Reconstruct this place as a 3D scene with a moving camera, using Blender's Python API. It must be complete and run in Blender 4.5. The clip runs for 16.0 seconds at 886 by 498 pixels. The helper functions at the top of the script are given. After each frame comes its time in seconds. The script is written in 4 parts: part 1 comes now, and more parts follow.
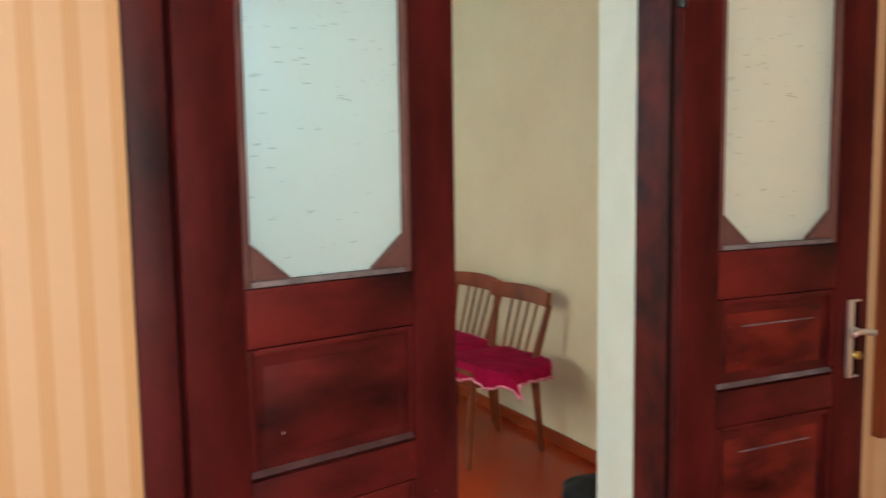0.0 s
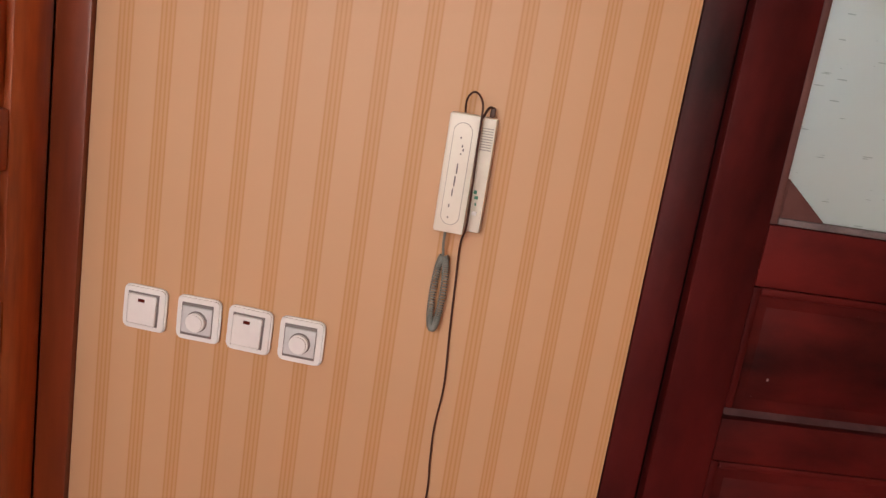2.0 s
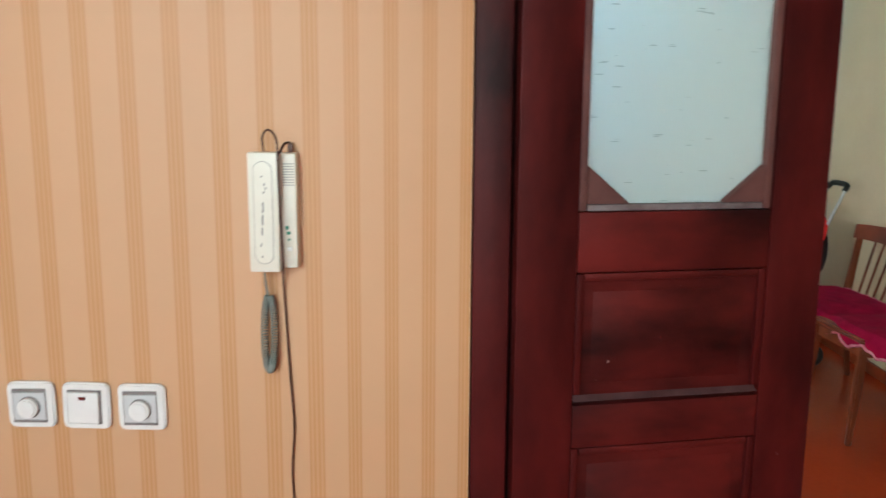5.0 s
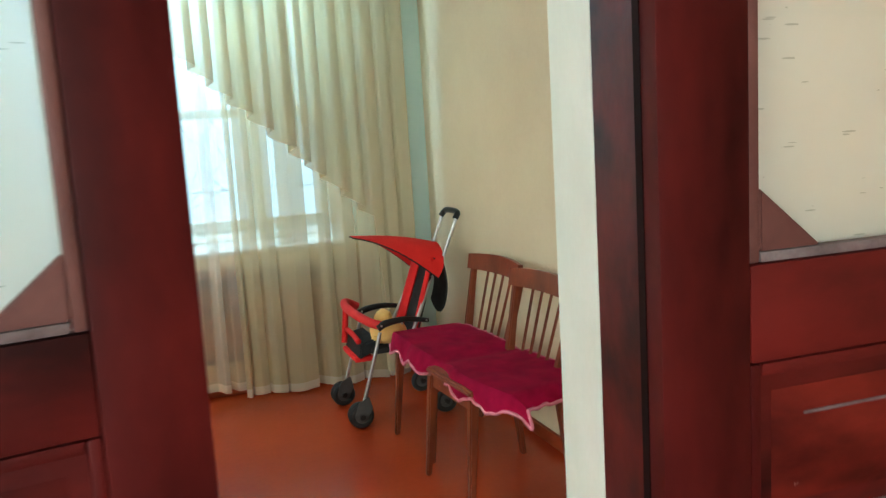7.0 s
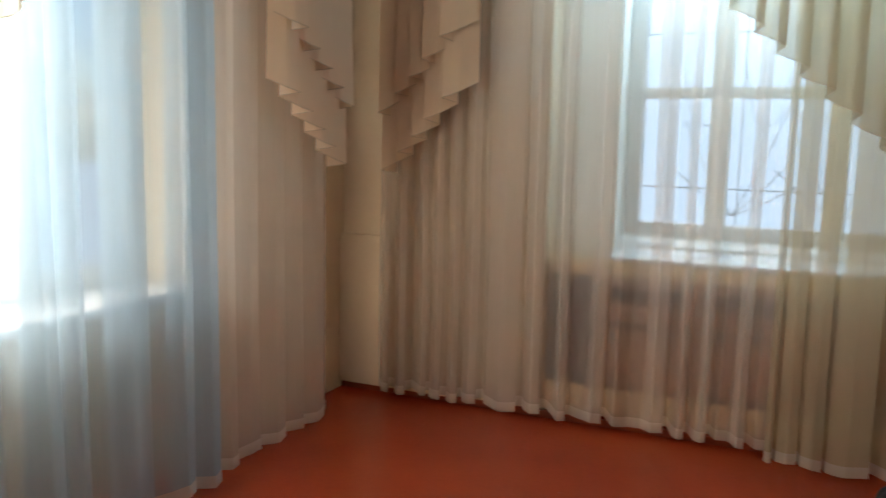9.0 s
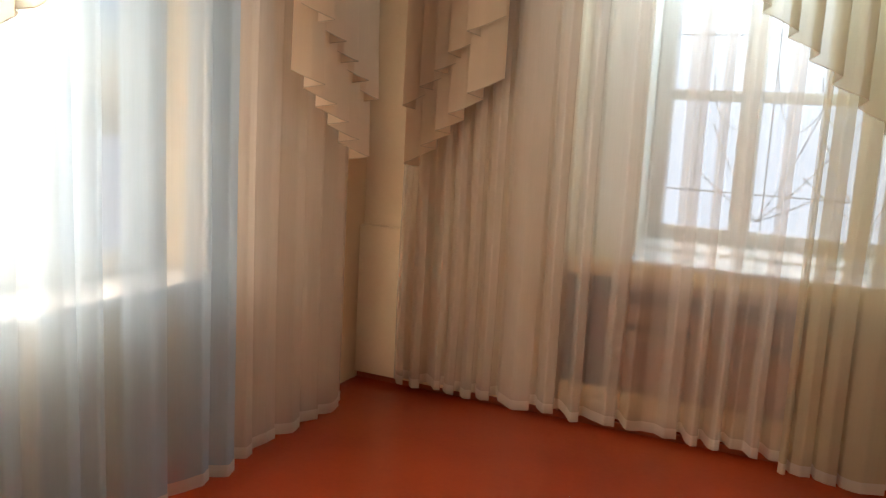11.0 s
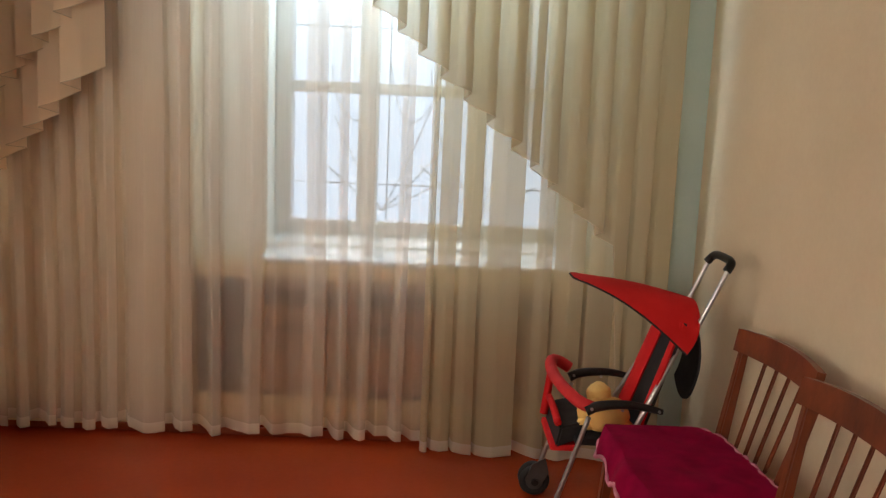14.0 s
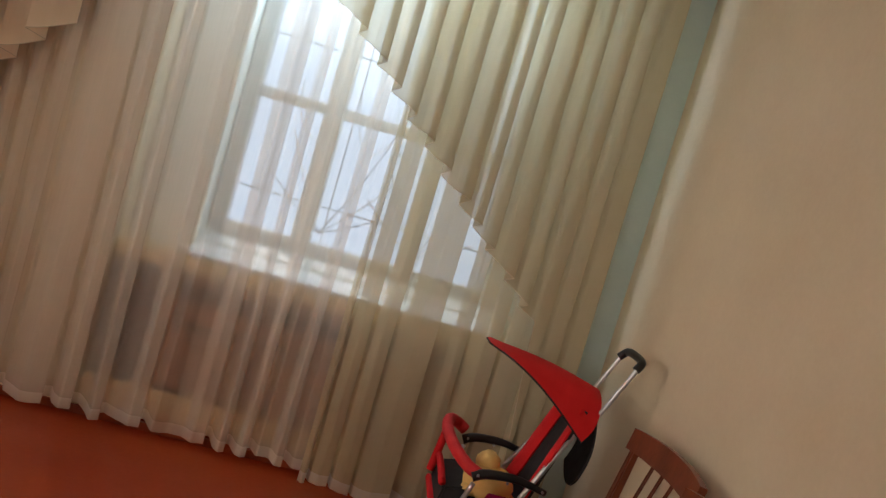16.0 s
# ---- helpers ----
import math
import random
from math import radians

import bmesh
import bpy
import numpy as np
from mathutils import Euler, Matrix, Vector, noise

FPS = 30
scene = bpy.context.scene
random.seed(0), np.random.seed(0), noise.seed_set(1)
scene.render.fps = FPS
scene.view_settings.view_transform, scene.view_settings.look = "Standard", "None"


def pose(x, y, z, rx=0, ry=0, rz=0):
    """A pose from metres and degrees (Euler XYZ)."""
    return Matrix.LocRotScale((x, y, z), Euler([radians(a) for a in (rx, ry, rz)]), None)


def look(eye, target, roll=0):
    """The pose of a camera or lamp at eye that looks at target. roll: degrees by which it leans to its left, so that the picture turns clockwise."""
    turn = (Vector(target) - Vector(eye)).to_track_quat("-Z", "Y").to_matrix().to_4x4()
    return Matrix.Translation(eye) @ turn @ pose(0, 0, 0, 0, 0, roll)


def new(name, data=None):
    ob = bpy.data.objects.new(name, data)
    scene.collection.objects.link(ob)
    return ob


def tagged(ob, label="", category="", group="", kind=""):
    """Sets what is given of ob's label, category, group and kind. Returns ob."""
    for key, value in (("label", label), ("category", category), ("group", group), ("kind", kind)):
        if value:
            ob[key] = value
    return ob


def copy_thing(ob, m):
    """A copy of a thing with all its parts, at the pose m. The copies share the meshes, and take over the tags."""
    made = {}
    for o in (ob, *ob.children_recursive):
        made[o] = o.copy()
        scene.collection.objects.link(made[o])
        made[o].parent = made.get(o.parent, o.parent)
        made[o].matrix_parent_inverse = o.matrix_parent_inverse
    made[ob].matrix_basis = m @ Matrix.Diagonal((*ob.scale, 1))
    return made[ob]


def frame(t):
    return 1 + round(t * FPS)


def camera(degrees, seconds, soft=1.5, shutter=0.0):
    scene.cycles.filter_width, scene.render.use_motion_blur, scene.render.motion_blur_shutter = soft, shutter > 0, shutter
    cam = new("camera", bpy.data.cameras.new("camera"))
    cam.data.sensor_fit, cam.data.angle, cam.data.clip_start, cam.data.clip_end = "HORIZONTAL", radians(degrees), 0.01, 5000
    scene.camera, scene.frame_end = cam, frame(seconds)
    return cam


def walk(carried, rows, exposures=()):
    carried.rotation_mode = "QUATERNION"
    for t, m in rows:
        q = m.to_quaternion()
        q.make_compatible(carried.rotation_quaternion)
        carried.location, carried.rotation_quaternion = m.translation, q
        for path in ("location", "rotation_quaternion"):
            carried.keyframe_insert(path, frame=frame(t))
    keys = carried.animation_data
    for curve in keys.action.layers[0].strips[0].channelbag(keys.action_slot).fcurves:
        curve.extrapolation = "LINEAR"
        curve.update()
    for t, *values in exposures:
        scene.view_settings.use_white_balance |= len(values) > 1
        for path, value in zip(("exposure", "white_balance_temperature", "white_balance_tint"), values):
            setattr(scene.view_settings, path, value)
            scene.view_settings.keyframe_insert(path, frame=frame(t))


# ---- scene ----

# ---- camera and walk ----
cam = camera(56.8, 16.0, soft=1.3, shutter=0.35)
PATH = [
    (0, (0.72, -1.342, 1.368), (1.6, 0.443, 1.169), -0.8),
    (0.3, (0.675, -1.328, 1.324), (1.358, 0.544, 1.159), -0.7),
    (0.5, (0.67, -1.326, 1.336), (1.169, 0.599, 1.127), -0.0),
    (1, (0.603, -1.298, 1.362), (0.73, 0.671, 1.035), 4.9),
    (1.5, (0.629, -1.315, 1.348), (0.505, 0.64, 0.943), 7.7),
    (2, (0.663, -1.322, 1.334), (0.443, 0.617, 0.896), 9.0),
    (2.5, (0.675, -1.327, 1.323), (0.386, 0.603, 0.884), 10.3),
    (3, (0.661, -1.318, 1.336), (0.375, 0.607, 0.875), 11.4),
    (3.2, (0.662, -1.321, 1.328), (0.372, 0.606, 0.877), 11.8),
    (5.3, (0.884, -1.321, 1.336), (0.939, 0.653, 1.021), -2.6),
    (5.5, (0.925, -1.309, 1.34), (1.11, 0.66, 1.04), -2.9),
    (6, (1.061, -1.189, 1.334), (1.522, 0.733, 1.029), -3.7),
    (6.5, (1.233, -0.95, 1.346), (1.85, 0.927, 1.036), -3.8),
    (7, (1.452, -0.714, 1.332), (2.112, 1.153, 1.054), -3.4),
    (7.5, (1.616, -0.476, 1.305), (2.068, 1.458, 1.069), -1.4),
    (8, (1.773, -0.164, 1.365), (1.861, 1.815, 1.083), -0.4),
    (8.5, (1.887, 0.064, 1.259), (1.485, 2.009, 1.024), 0.2),
    (9, (1.904, 0.145, 1.275), (1.11, 1.961, 1.012), 1.3),
    (9.2, (1.925, 0.177, 1.286), (1.056, 1.957, 1.01), 1.4),
    (11.3, (1.887, 0.166, 1.327), (1.077, 1.968, 1.013), 4.0),
    (11.5, (1.859, 0.174, 1.305), (1.151, 2.02, 1.005), 4.4),
    (12, (1.866, 0.224, 1.307), (1.358, 2.135, 1.012), 4.0),
    (12.5, (1.881, 0.28, 1.319), (1.611, 2.24, 1.027), 4.0),
    (13, (1.886, 0.306, 1.335), (1.762, 2.28, 1.042), 3.2),
    (13.5, (1.871, 0.315, 1.344), (1.845, 2.292, 1.045), 2.4),
    (14, (1.885, 0.326, 1.347), (1.893, 2.305, 1.058), 2.4),
    (14.5, (1.884, 0.336, 1.357), (1.901, 2.322, 1.125), 2.9),
    (15, (1.865, 0.335, 1.356), (1.932, 2.324, 1.154), 7.3),
    (15.5, (1.871, 0.329, 1.342), (2.013, 2.315, 1.156), 12.9),
    (16, (1.871, 0.322, 1.341), (2.035, 2.309, 1.189), 16.4),
]
walk(cam, [(t, look(eye, target, roll)) for t, eye, target, roll in PATH],
     exposures=[(0.0, 0.5, 5400, -8), (0.5, 0.72, 5200, -8), (1.0, 0.24, 5800, 1), (1.5, -0.18, 6100, 15), (3.2, -0.22, 6100, 15), (5.3, 0.45, 5000, -8), (6.0, 1.15, 5100, -6), (6.5, 1.0, 5200, -5),
                (7.0, 0.66, 5300, -9), (7.5, 0.46, 5600, -5), (8.0, 0.24, 6100, 2), (8.5, 0.0, 6000, 5), (9.0, -0.02, 5800, 11), (11.5, 0.15, 7000, 21), (13.0, 0.2, 7100, 22), (14.0, 0.02, 6600, 18), (16.0, -0.25, 6400, 19)])

# ---- world and large lights ----
world = bpy.data.worlds.new("world")
scene.world = world
world.use_nodes = True
wn, wl = world.node_tree.nodes, world.node_tree.links
sky = wn.new("ShaderNodeTexSky")
sky.sky_type = "NISHITA"
sky.sun_disc = False
sky.sun_elevation, sky.sun_rotation = radians(38), radians(200)
wl.new(sky.outputs["Color"], wn["Background"].inputs["Color"])
wn["Background"].inputs["Strength"].default_value = 0.15
sun = new("sun", bpy.data.lights.new("sun", "SUN"))
sun.data.energy, sun.data.angle, sun.data.color = 1.0, radians(12), (1.0, 0.96, 0.9)
sun.matrix_world = look((0, 0, 10), (2.0, -5.5, 0))


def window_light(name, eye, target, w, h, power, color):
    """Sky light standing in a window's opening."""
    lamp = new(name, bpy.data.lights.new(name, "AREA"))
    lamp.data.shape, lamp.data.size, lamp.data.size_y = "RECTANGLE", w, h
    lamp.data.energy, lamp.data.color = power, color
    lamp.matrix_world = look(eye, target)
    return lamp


window_light("sky_light_far", (1.80, 4.03, 2.16), (1.80, 2.0, 1.75), 1.2, 0.34, 24, (0.54, 0.82, 1.0))
window_light("sky_light_side", (-0.40, 1.36, 1.55), (2.4, 1.45, 0.9), 0.78, 1.5, 86, (1.0, 0.87, 0.69))
# the hall's source is unseen: this lamp fills a window added behind the walker
window_light("added_hall_light", (0.1, -3.05, 1.7), (1.3, 0.0, 1.1), 1.3, 1.4, 74, (1.0, 0.91, 0.78))


# ---- materials ----
def material(name):
    m = bpy.data.materials.new(name)
    m.use_nodes = True
    nt = m.node_tree
    return m, nt.nodes, nt.links, nt.nodes["Principled BSDF"]


def mapped(n, l, scale):
    co = n.new("ShaderNodeTexCoord")
    mp = n.new("ShaderNodeMapping")
    mp.inputs["Scale"].default_value = scale
    l.new(co.outputs["Object"], mp.inputs["Vector"])
    return mp.outputs["Vector"]


def surface(name, dark, light, rough=0.6, metal=0.0, scale=(6, 6, 6), fine=9.0, bump=0.15, depth=0.002, coat=0.0, random_tone=0.0, shine=0.4, contrast=1.5, flecks=0.0, knots=0.0):
    """A painted, cloth, plastic, wood or metal surface: broad tone, fine grain and relief."""
    m, n, l, b = material(name)
    v = mapped(n, l, scale)
    broad = n.new("ShaderNodeTexNoise")
    broad.inputs["Scale"].default_value, broad.inputs["Detail"].default_value = 1.0, 5
    grain = n.new("ShaderNodeTexNoise")
    grain.inputs["Scale"].default_value, grain.inputs["Detail"].default_value = fine, 3
    l.new(v, broad.inputs["Vector"])
    l.new(v, grain.inputs["Vector"])
    add = n.new("ShaderNodeMath")
    add.operation = "MULTIPLY_ADD"
    add.inputs[1].default_value = 0.35
    l.new(grain.outputs["Fac"], add.inputs[0])
    sub = n.new("ShaderNodeMath")
    sub.operation = "MULTIPLY_ADD"
    sub.inputs[1].default_value, sub.inputs[2].default_value = contrast, 0.325 - contrast / 2
    l.new(broad.outputs["Fac"], sub.inputs[0])
    l.new(sub.outputs[0], add.inputs[2])
    last = add.outputs[0]
    if random_tone:
        info = n.new("ShaderNodeObjectInfo")
        tone = n.new("ShaderNodeMath")
        tone.operation = "MULTIPLY_ADD"
        tone.inputs[1].default_value = random_tone
        l.new(info.outputs["Random"], tone.inputs[0])
        l.new(last, tone.inputs[2])
        last = tone.outputs[0]
    ramp = n.new("ShaderNodeMix")
    ramp.data_type = "RGBA"
    ramp.inputs[6].default_value, ramp.inputs[7].default_value = (*dark, 1), (*light, 1)
    l.new(last, ramp.inputs[0])
    tone_out = ramp.outputs[2]
    if flecks:
        v2 = mapped(n, l, (1, 1, 0.6))
        chip = n.new("ShaderNodeTexNoise")
        chip.inputs["Scale"].default_value, chip.inputs["Detail"].default_value = 34.0, 4
        l.new(v2, chip.inputs["Vector"])
        edge = n.new("ShaderNodeMapRange")
        edge.inputs[1].default_value, edge.inputs[2].default_value = flecks, flecks + 0.03
        l.new(chip.outputs["Fac"], edge.inputs[0])
        worn = n.new("ShaderNodeMix")
        worn.data_type = "RGBA"
        worn.inputs[7].default_value = (0.42, 0.33, 0.3, 1)
        l.new(edge.outputs[0], worn.inputs[0])
        l.new(tone_out, worn.inputs[6])
        tone_out = worn.outputs[2]
    if knots:
        v3 = mapped(n, l, (5.5, 5.5, 3.4))
        spot = n.new("ShaderNodeTexVoronoi")
        spot.inputs["Scale"].default_value = 1.0
        l.new(v3, spot.inputs["Vector"])
        ring = n.new("ShaderNodeMapRange")
        ring.inputs[1].default_value, ring.inputs[2].default_value = knots * 1.7, knots * 0.6
        l.new(spot.outputs["Distance"], ring.inputs[0])
        knot = n.new("ShaderNodeMix")
        knot.data_type = "RGBA"
        knot.inputs[7].default_value = (0.028, 0.007, 0.003, 1)
        l.new(ring.outputs[0], knot.inputs[0])
        l.new(tone_out, knot.inputs[6])
        tone_out = knot.outputs[2]
    l.new(tone_out, b.inputs["Base Color"])
    b.inputs["Roughness"].default_value, b.inputs["Metallic"].default_value = rough, metal
    b.inputs["Specular IOR Level"].default_value = shine
    b.inputs["Coat Weight"].default_value, b.inputs["Coat Roughness"].default_value = coat, 0.25
    bm_ = n.new("ShaderNodeBump")
    bm_.inputs["Strength"].default_value, bm_.inputs["Distance"].default_value = bump, depth
    l.new(grain.outputs["Fac"], bm_.inputs["Height"])
    l.new(bm_.outputs["Normal"], b.inputs["Normal"])
    return m


def wallpaper():
    """Peach paper with groups of thin ochre stripes, 0.1 m apart."""
    m, n, l, b = material("striped wallpaper")
    co = n.new("ShaderNodeTexCoord")
    sep = n.new("ShaderNodeSeparateXYZ")
    l.new(co.outputs["Object"], sep.inputs[0])
    add = n.new("ShaderNodeMath")
    add.operation = "ADD"
    l.new(sep.outputs["X"], add.inputs[0])
    l.new(sep.outputs["Y"], add.inputs[1])
    scaled = n.new("ShaderNodeMath")
    scaled.operation = "MULTIPLY_ADD"
    scaled.inputs[1].default_value, scaled.inputs[2].default_value = 1 / 0.0735, 20.45
    l.new(add.outputs[0], scaled.inputs[0])
    part_ = n.new("ShaderNodeMath")
    part_.operation = "FRACT"
    l.new(scaled.outputs[0], part_.inputs[0])
    ramp = n.new("ShaderNodeValToRGB")
    base, line, warm = (0.60, 0.362, 0.20, 1), (0.495, 0.245, 0.086, 1), (0.575, 0.33, 0.155, 1)
    e = ramp.color_ramp.elements
    e[0].position, e[0].color = 0.0, base
    e[1].position, e[1].color = 0.28, base
    for p, c in ((0.315, line), (0.35, warm), (0.385, warm), (0.42, line), (0.455, warm), (0.49, warm), (0.525, line), (0.56, warm), (0.595, warm), (0.63, line), (0.665, base)):
        k = e.new(p)
        k.color = c
    l.new(part_.outputs[0], ramp.inputs["Fac"])
    noise_ = n.new("ShaderNodeTexNoise")
    noise_.inputs["Scale"].default_value, noise_.inputs["Detail"].default_value = 140, 4
    stain = n.new("ShaderNodeTexNoise")
    stain.inputs["Scale"].default_value, stain.inputs["Detail"].default_value = 1.7, 4
    l.new(co.outputs["Object"], noise_.inputs["Vector"])
    l.new(co.outputs["Object"], stain.inputs["Vector"])
    mix = n.new("ShaderNodeMix")
    mix.data_type, mix.blend_type = "RGBA", "MULTIPLY"
    mix.inputs[7].default_value = (0.86, 0.82, 0.78, 1)
    l.new(ramp.outputs["Color"], mix.inputs[6])
    l.new(stain.outputs["Fac"], mix.inputs[0])
    l.new(mix.outputs[2], b.inputs["Base Color"])
    b.inputs["Roughness"].default_value = 0.55
    bump = n.new("ShaderNodeBump")
    bump.inputs["Strength"].default_value, bump.inputs["Distance"].default_value = 0.2, 0.001
    l.new(noise_.outputs["Fac"], bump.inputs["Height"])
    l.new(bump.outputs["Normal"], b.inputs["Normal"])
    return m


def sheer(name, color, clear, glow=0.6):
    """Thin woven curtain: part of the light passes straight, part is scattered through."""
    m, n, l, b = material(name)
    n.remove(b)
    out = n["Material Output"]
    tr = n.new("ShaderNodeBsdfTransparent")
    tl = n.new("ShaderNodeBsdfTranslucent")
    df = n.new("ShaderNodeBsdfDiffuse")
    tl.inputs["Color"].default_value = df.inputs["Color"].default_value = (*color, 1)
    cloth = n.new("ShaderNodeMixShader")
    cloth.inputs[0].default_value = glow
    l.new(df.outputs[0], cloth.inputs[1])
    l.new(tl.outputs[0], cloth.inputs[2])
    v = mapped(n, l, (60, 60, 3))
    weave = n.new("ShaderNodeTexNoise")
    weave.inputs["Scale"].default_value, weave.inputs["Detail"].default_value = 2.0, 3
    l.new(v, weave.inputs["Vector"])
    dense = n.new("ShaderNodeMath")
    dense.operation = "MULTIPLY_ADD"
    dense.inputs[1].default_value, dense.inputs[2].default_value = 0.04, clear - 0.02
    l.new(weave.outputs["Fac"], dense.inputs[0])
    mix = n.new("ShaderNodeMixShader")
    l.new(dense.outputs[0], mix.inputs[0])
    l.new(cloth.outputs[0], mix.inputs[1])
    l.new(tr.outputs[0], mix.inputs[2])
    l.new(mix.outputs[0], out.inputs["Surface"])
    return m


def distance_glow(name, low, high, strength):
    """Overcast distance: a paler grey band below, brighter sky above."""
    m, n, l, b = material(name)
    co = n.new("ShaderNodeTexCoord")
    sep = n.new("ShaderNodeSeparateXYZ")
    l.new(co.outputs["Object"], sep.inputs[0])
    rough = n.new("ShaderNodeTexNoise")
    rough.inputs["Scale"].default_value, rough.inputs["Detail"].default_value = 0.9, 5
    l.new(co.outputs["Object"], rough.inputs["Vector"])
    mix_z = n.new("ShaderNodeMath")
    mix_z.operation = "MULTIPLY_ADD"
    mix_z.inputs[1].default_value = 1.6
    l.new(rough.outputs["Fac"], mix_z.inputs[0])
    l.new(sep.outputs["Z"], mix_z.inputs[2])
    rise = n.new("ShaderNodeMapRange")
    rise.interpolation_type = "SMOOTHSTEP"
    rise.inputs[1].default_value, rise.inputs[2].default_value = 2.2, 4.2
    l.new(mix_z.outputs[0], rise.inputs[0])
    tone = n.new("ShaderNodeMix")
    tone.data_type = "RGBA"
    tone.inputs[6].default_value, tone.inputs[7].default_value = (*low, 1), (*high, 1)
    l.new(rise.outputs[0], tone.inputs[0])
    b.inputs["Base Color"].default_value = (0.06, 0.065, 0.07, 1)
    l.new(tone.outputs[2], b.inputs["Emission Color"])
    b.inputs["Emission Strength"].default_value = strength
    return m


def glass(name, rough, tint=(1, 1, 1)):
    m, n, l, b = material(name)
    b.inputs["Base Color"].default_value = (*tint, 1)
    b.inputs["Transmission Weight"].default_value, b.inputs["Roughness"].default_value, b.inputs["IOR"].default_value = 1.0, rough, 1.35
    return m


def frosted_glass():
    """Etched glass: rough glass with a milky skin, strewn with short level dashes."""
    m = glass("patterned frosted glass", 0.5, (0.93, 0.98, 1.0))
    n, l = m.node_tree.nodes, m.node_tree.links
    b, out = n["Principled BSDF"], n["Material Output"]
    v = mapped(n, l, (24, 1, 50))
    cells = n.new("ShaderNodeTexVoronoi")
    cells.inputs["Scale"].default_value, cells.inputs["Randomness"].default_value = 1.0, 1.0
    l.new(v, cells.inputs["Vector"])
    v2 = mapped(n, l, (24, 1, 230))
    dash = n.new("ShaderNodeTexVoronoi")
    dash.inputs["Scale"].default_value = 1.0
    l.new(v2, dash.inputs["Vector"])
    near = n.new("ShaderNodeMath")
    near.operation = "LESS_THAN"
    near.inputs[1].default_value = 0.24
    l.new(dash.outputs["Distance"], near.inputs[0])
    pick = n.new("ShaderNodeMath")
    pick.operation = "LESS_THAN"
    pick.inputs[1].default_value = 0.34
    l.new(cells.outputs["Distance"], pick.inputs[0])
    mark = n.new("ShaderNodeMath")
    mark.operation = "MULTIPLY"
    l.new(near.outputs[0], mark.inputs[0])
    l.new(pick.outputs[0], mark.inputs[1])
    tone = n.new("ShaderNodeMix")
    tone.data_type = "RGBA"
    tone.inputs[6].default_value, tone.inputs[7].default_value = (0.73, 0.79, 0.77, 1), (0.54, 0.59, 0.58, 1)
    l.new(mark.outputs[0], tone.inputs[0])
    tl = n.new("ShaderNodeBsdfTranslucent")
    df = n.new("ShaderNodeBsdfDiffuse")
    l.new(tone.outputs[2], tl.inputs["Color"])
    l.new(tone.outputs[2], df.inputs["Color"])
    milk = n.new("ShaderNodeMixShader")
    milk.inputs[0].default_value = 0.65
    l.new(df.outputs[0], milk.inputs[1])
    l.new(tl.outputs[0], milk.inputs[2])
    skin = n.new("ShaderNodeMath")
    skin.operation = "MULTIPLY_ADD"
    skin.inputs[1].default_value, skin.inputs[2].default_value = 0.35, 0.5
    l.new(mark.outputs[0], skin.inputs[0])
    mix = n.new("ShaderNodeMixShader")
    l.new(skin.outputs[0], mix.inputs[0])
    l.new(b.outputs[0], mix.inputs[1])
    l.new(milk.outputs[0], mix.inputs[2])
    l.new(mix.outputs[0], out.inputs["Surface"])
    return m


PAPER = wallpaper()
MAHOGANY = surface("dark red stained wood", (0.014, 0.0014, 0.0017), (0.092, 0.0083, 0.0075), 0.5, scale=(8, 8, 3.4), fine=6, bump=0.15, shine=0.13, contrast=2.1, flecks=0.77)
MAHOGANY_SIDE = surface("dark red stained rail wood", (0.016, 0.0015, 0.0017), (0.125, 0.011, 0.009), 0.5, scale=(3.6, 8, 8), fine=6, bump=0.15, shine=0.2, contrast=2.5, flecks=0.75)
ORANGE_WOOD = surface("orange varnished pine", (0.19, 0.032, 0.006), (0.60, 0.135, 0.024), 0.35, scale=(12, 12, 1.6), fine=8, bump=0.1, coat=0.25, contrast=2.2, knots=0.13)
KNOT_WOOD = surface("brown varnished casing", (0.075, 0.013, 0.004), (0.24, 0.045, 0.011), 0.4, scale=(14, 14, 1.4), fine=6, bump=0.1, coat=0.2, knots=0.10)
# worn and mottled; brighter than the rails, with the raised fields' reflection painted in
MAHOGANY_FIELD = surface("worn red stained panel wood brightened as sheen", (0.022, 0.0020, 0.0020), (0.165, 0.016, 0.010), 0.5, scale=(6, 9, 12), fine=5, bump=0.25, shine=0.14, contrast=2.6, flecks=0.74)
# near-black: paints the hinge gap's shade, and colours the dark lock case
DARK_EDGE = surface("near-black of the hinge gap shade and lock case", (0.003, 0.001, 0.001), (0.014, 0.003, 0.003), 0.7, scale=(9, 9, 3), shine=0.1)
BEAD = surface("dusty brown bead", (0.06, 0.02, 0.018), (0.16, 0.066, 0.055), 0.6, scale=(9, 9, 9))
PUTTY = surface("grey worn putty", (0.03, 0.015, 0.015), (0.24, 0.19, 0.19), 0.7, scale=(20, 20, 20))
PUTTY_DARK = surface("dusty rubbed red wood", (0.05, 0.022, 0.024), (0.22, 0.17, 0.18), 0.6, scale=(14, 14, 14), contrast=2.4)
DUST_DIM = surface("rubbed dark red wood", (0.03, 0.008, 0.009), (0.11, 0.05, 0.05), 0.6, scale=(14, 14, 14), contrast=2.4)
CREAM = surface("cream painted plaster", (0.64, 0.50, 0.33), (0.78, 0.65, 0.46), 0.6, scale=(1.6, 1.6, 1.6), fine=40, bump=0.25)
WHITE = surface("white painted plaster", (0.74, 0.75, 0.68), (0.86, 0.86, 0.81), 0.6, scale=(5, 5, 5), fine=16, bump=0.3)
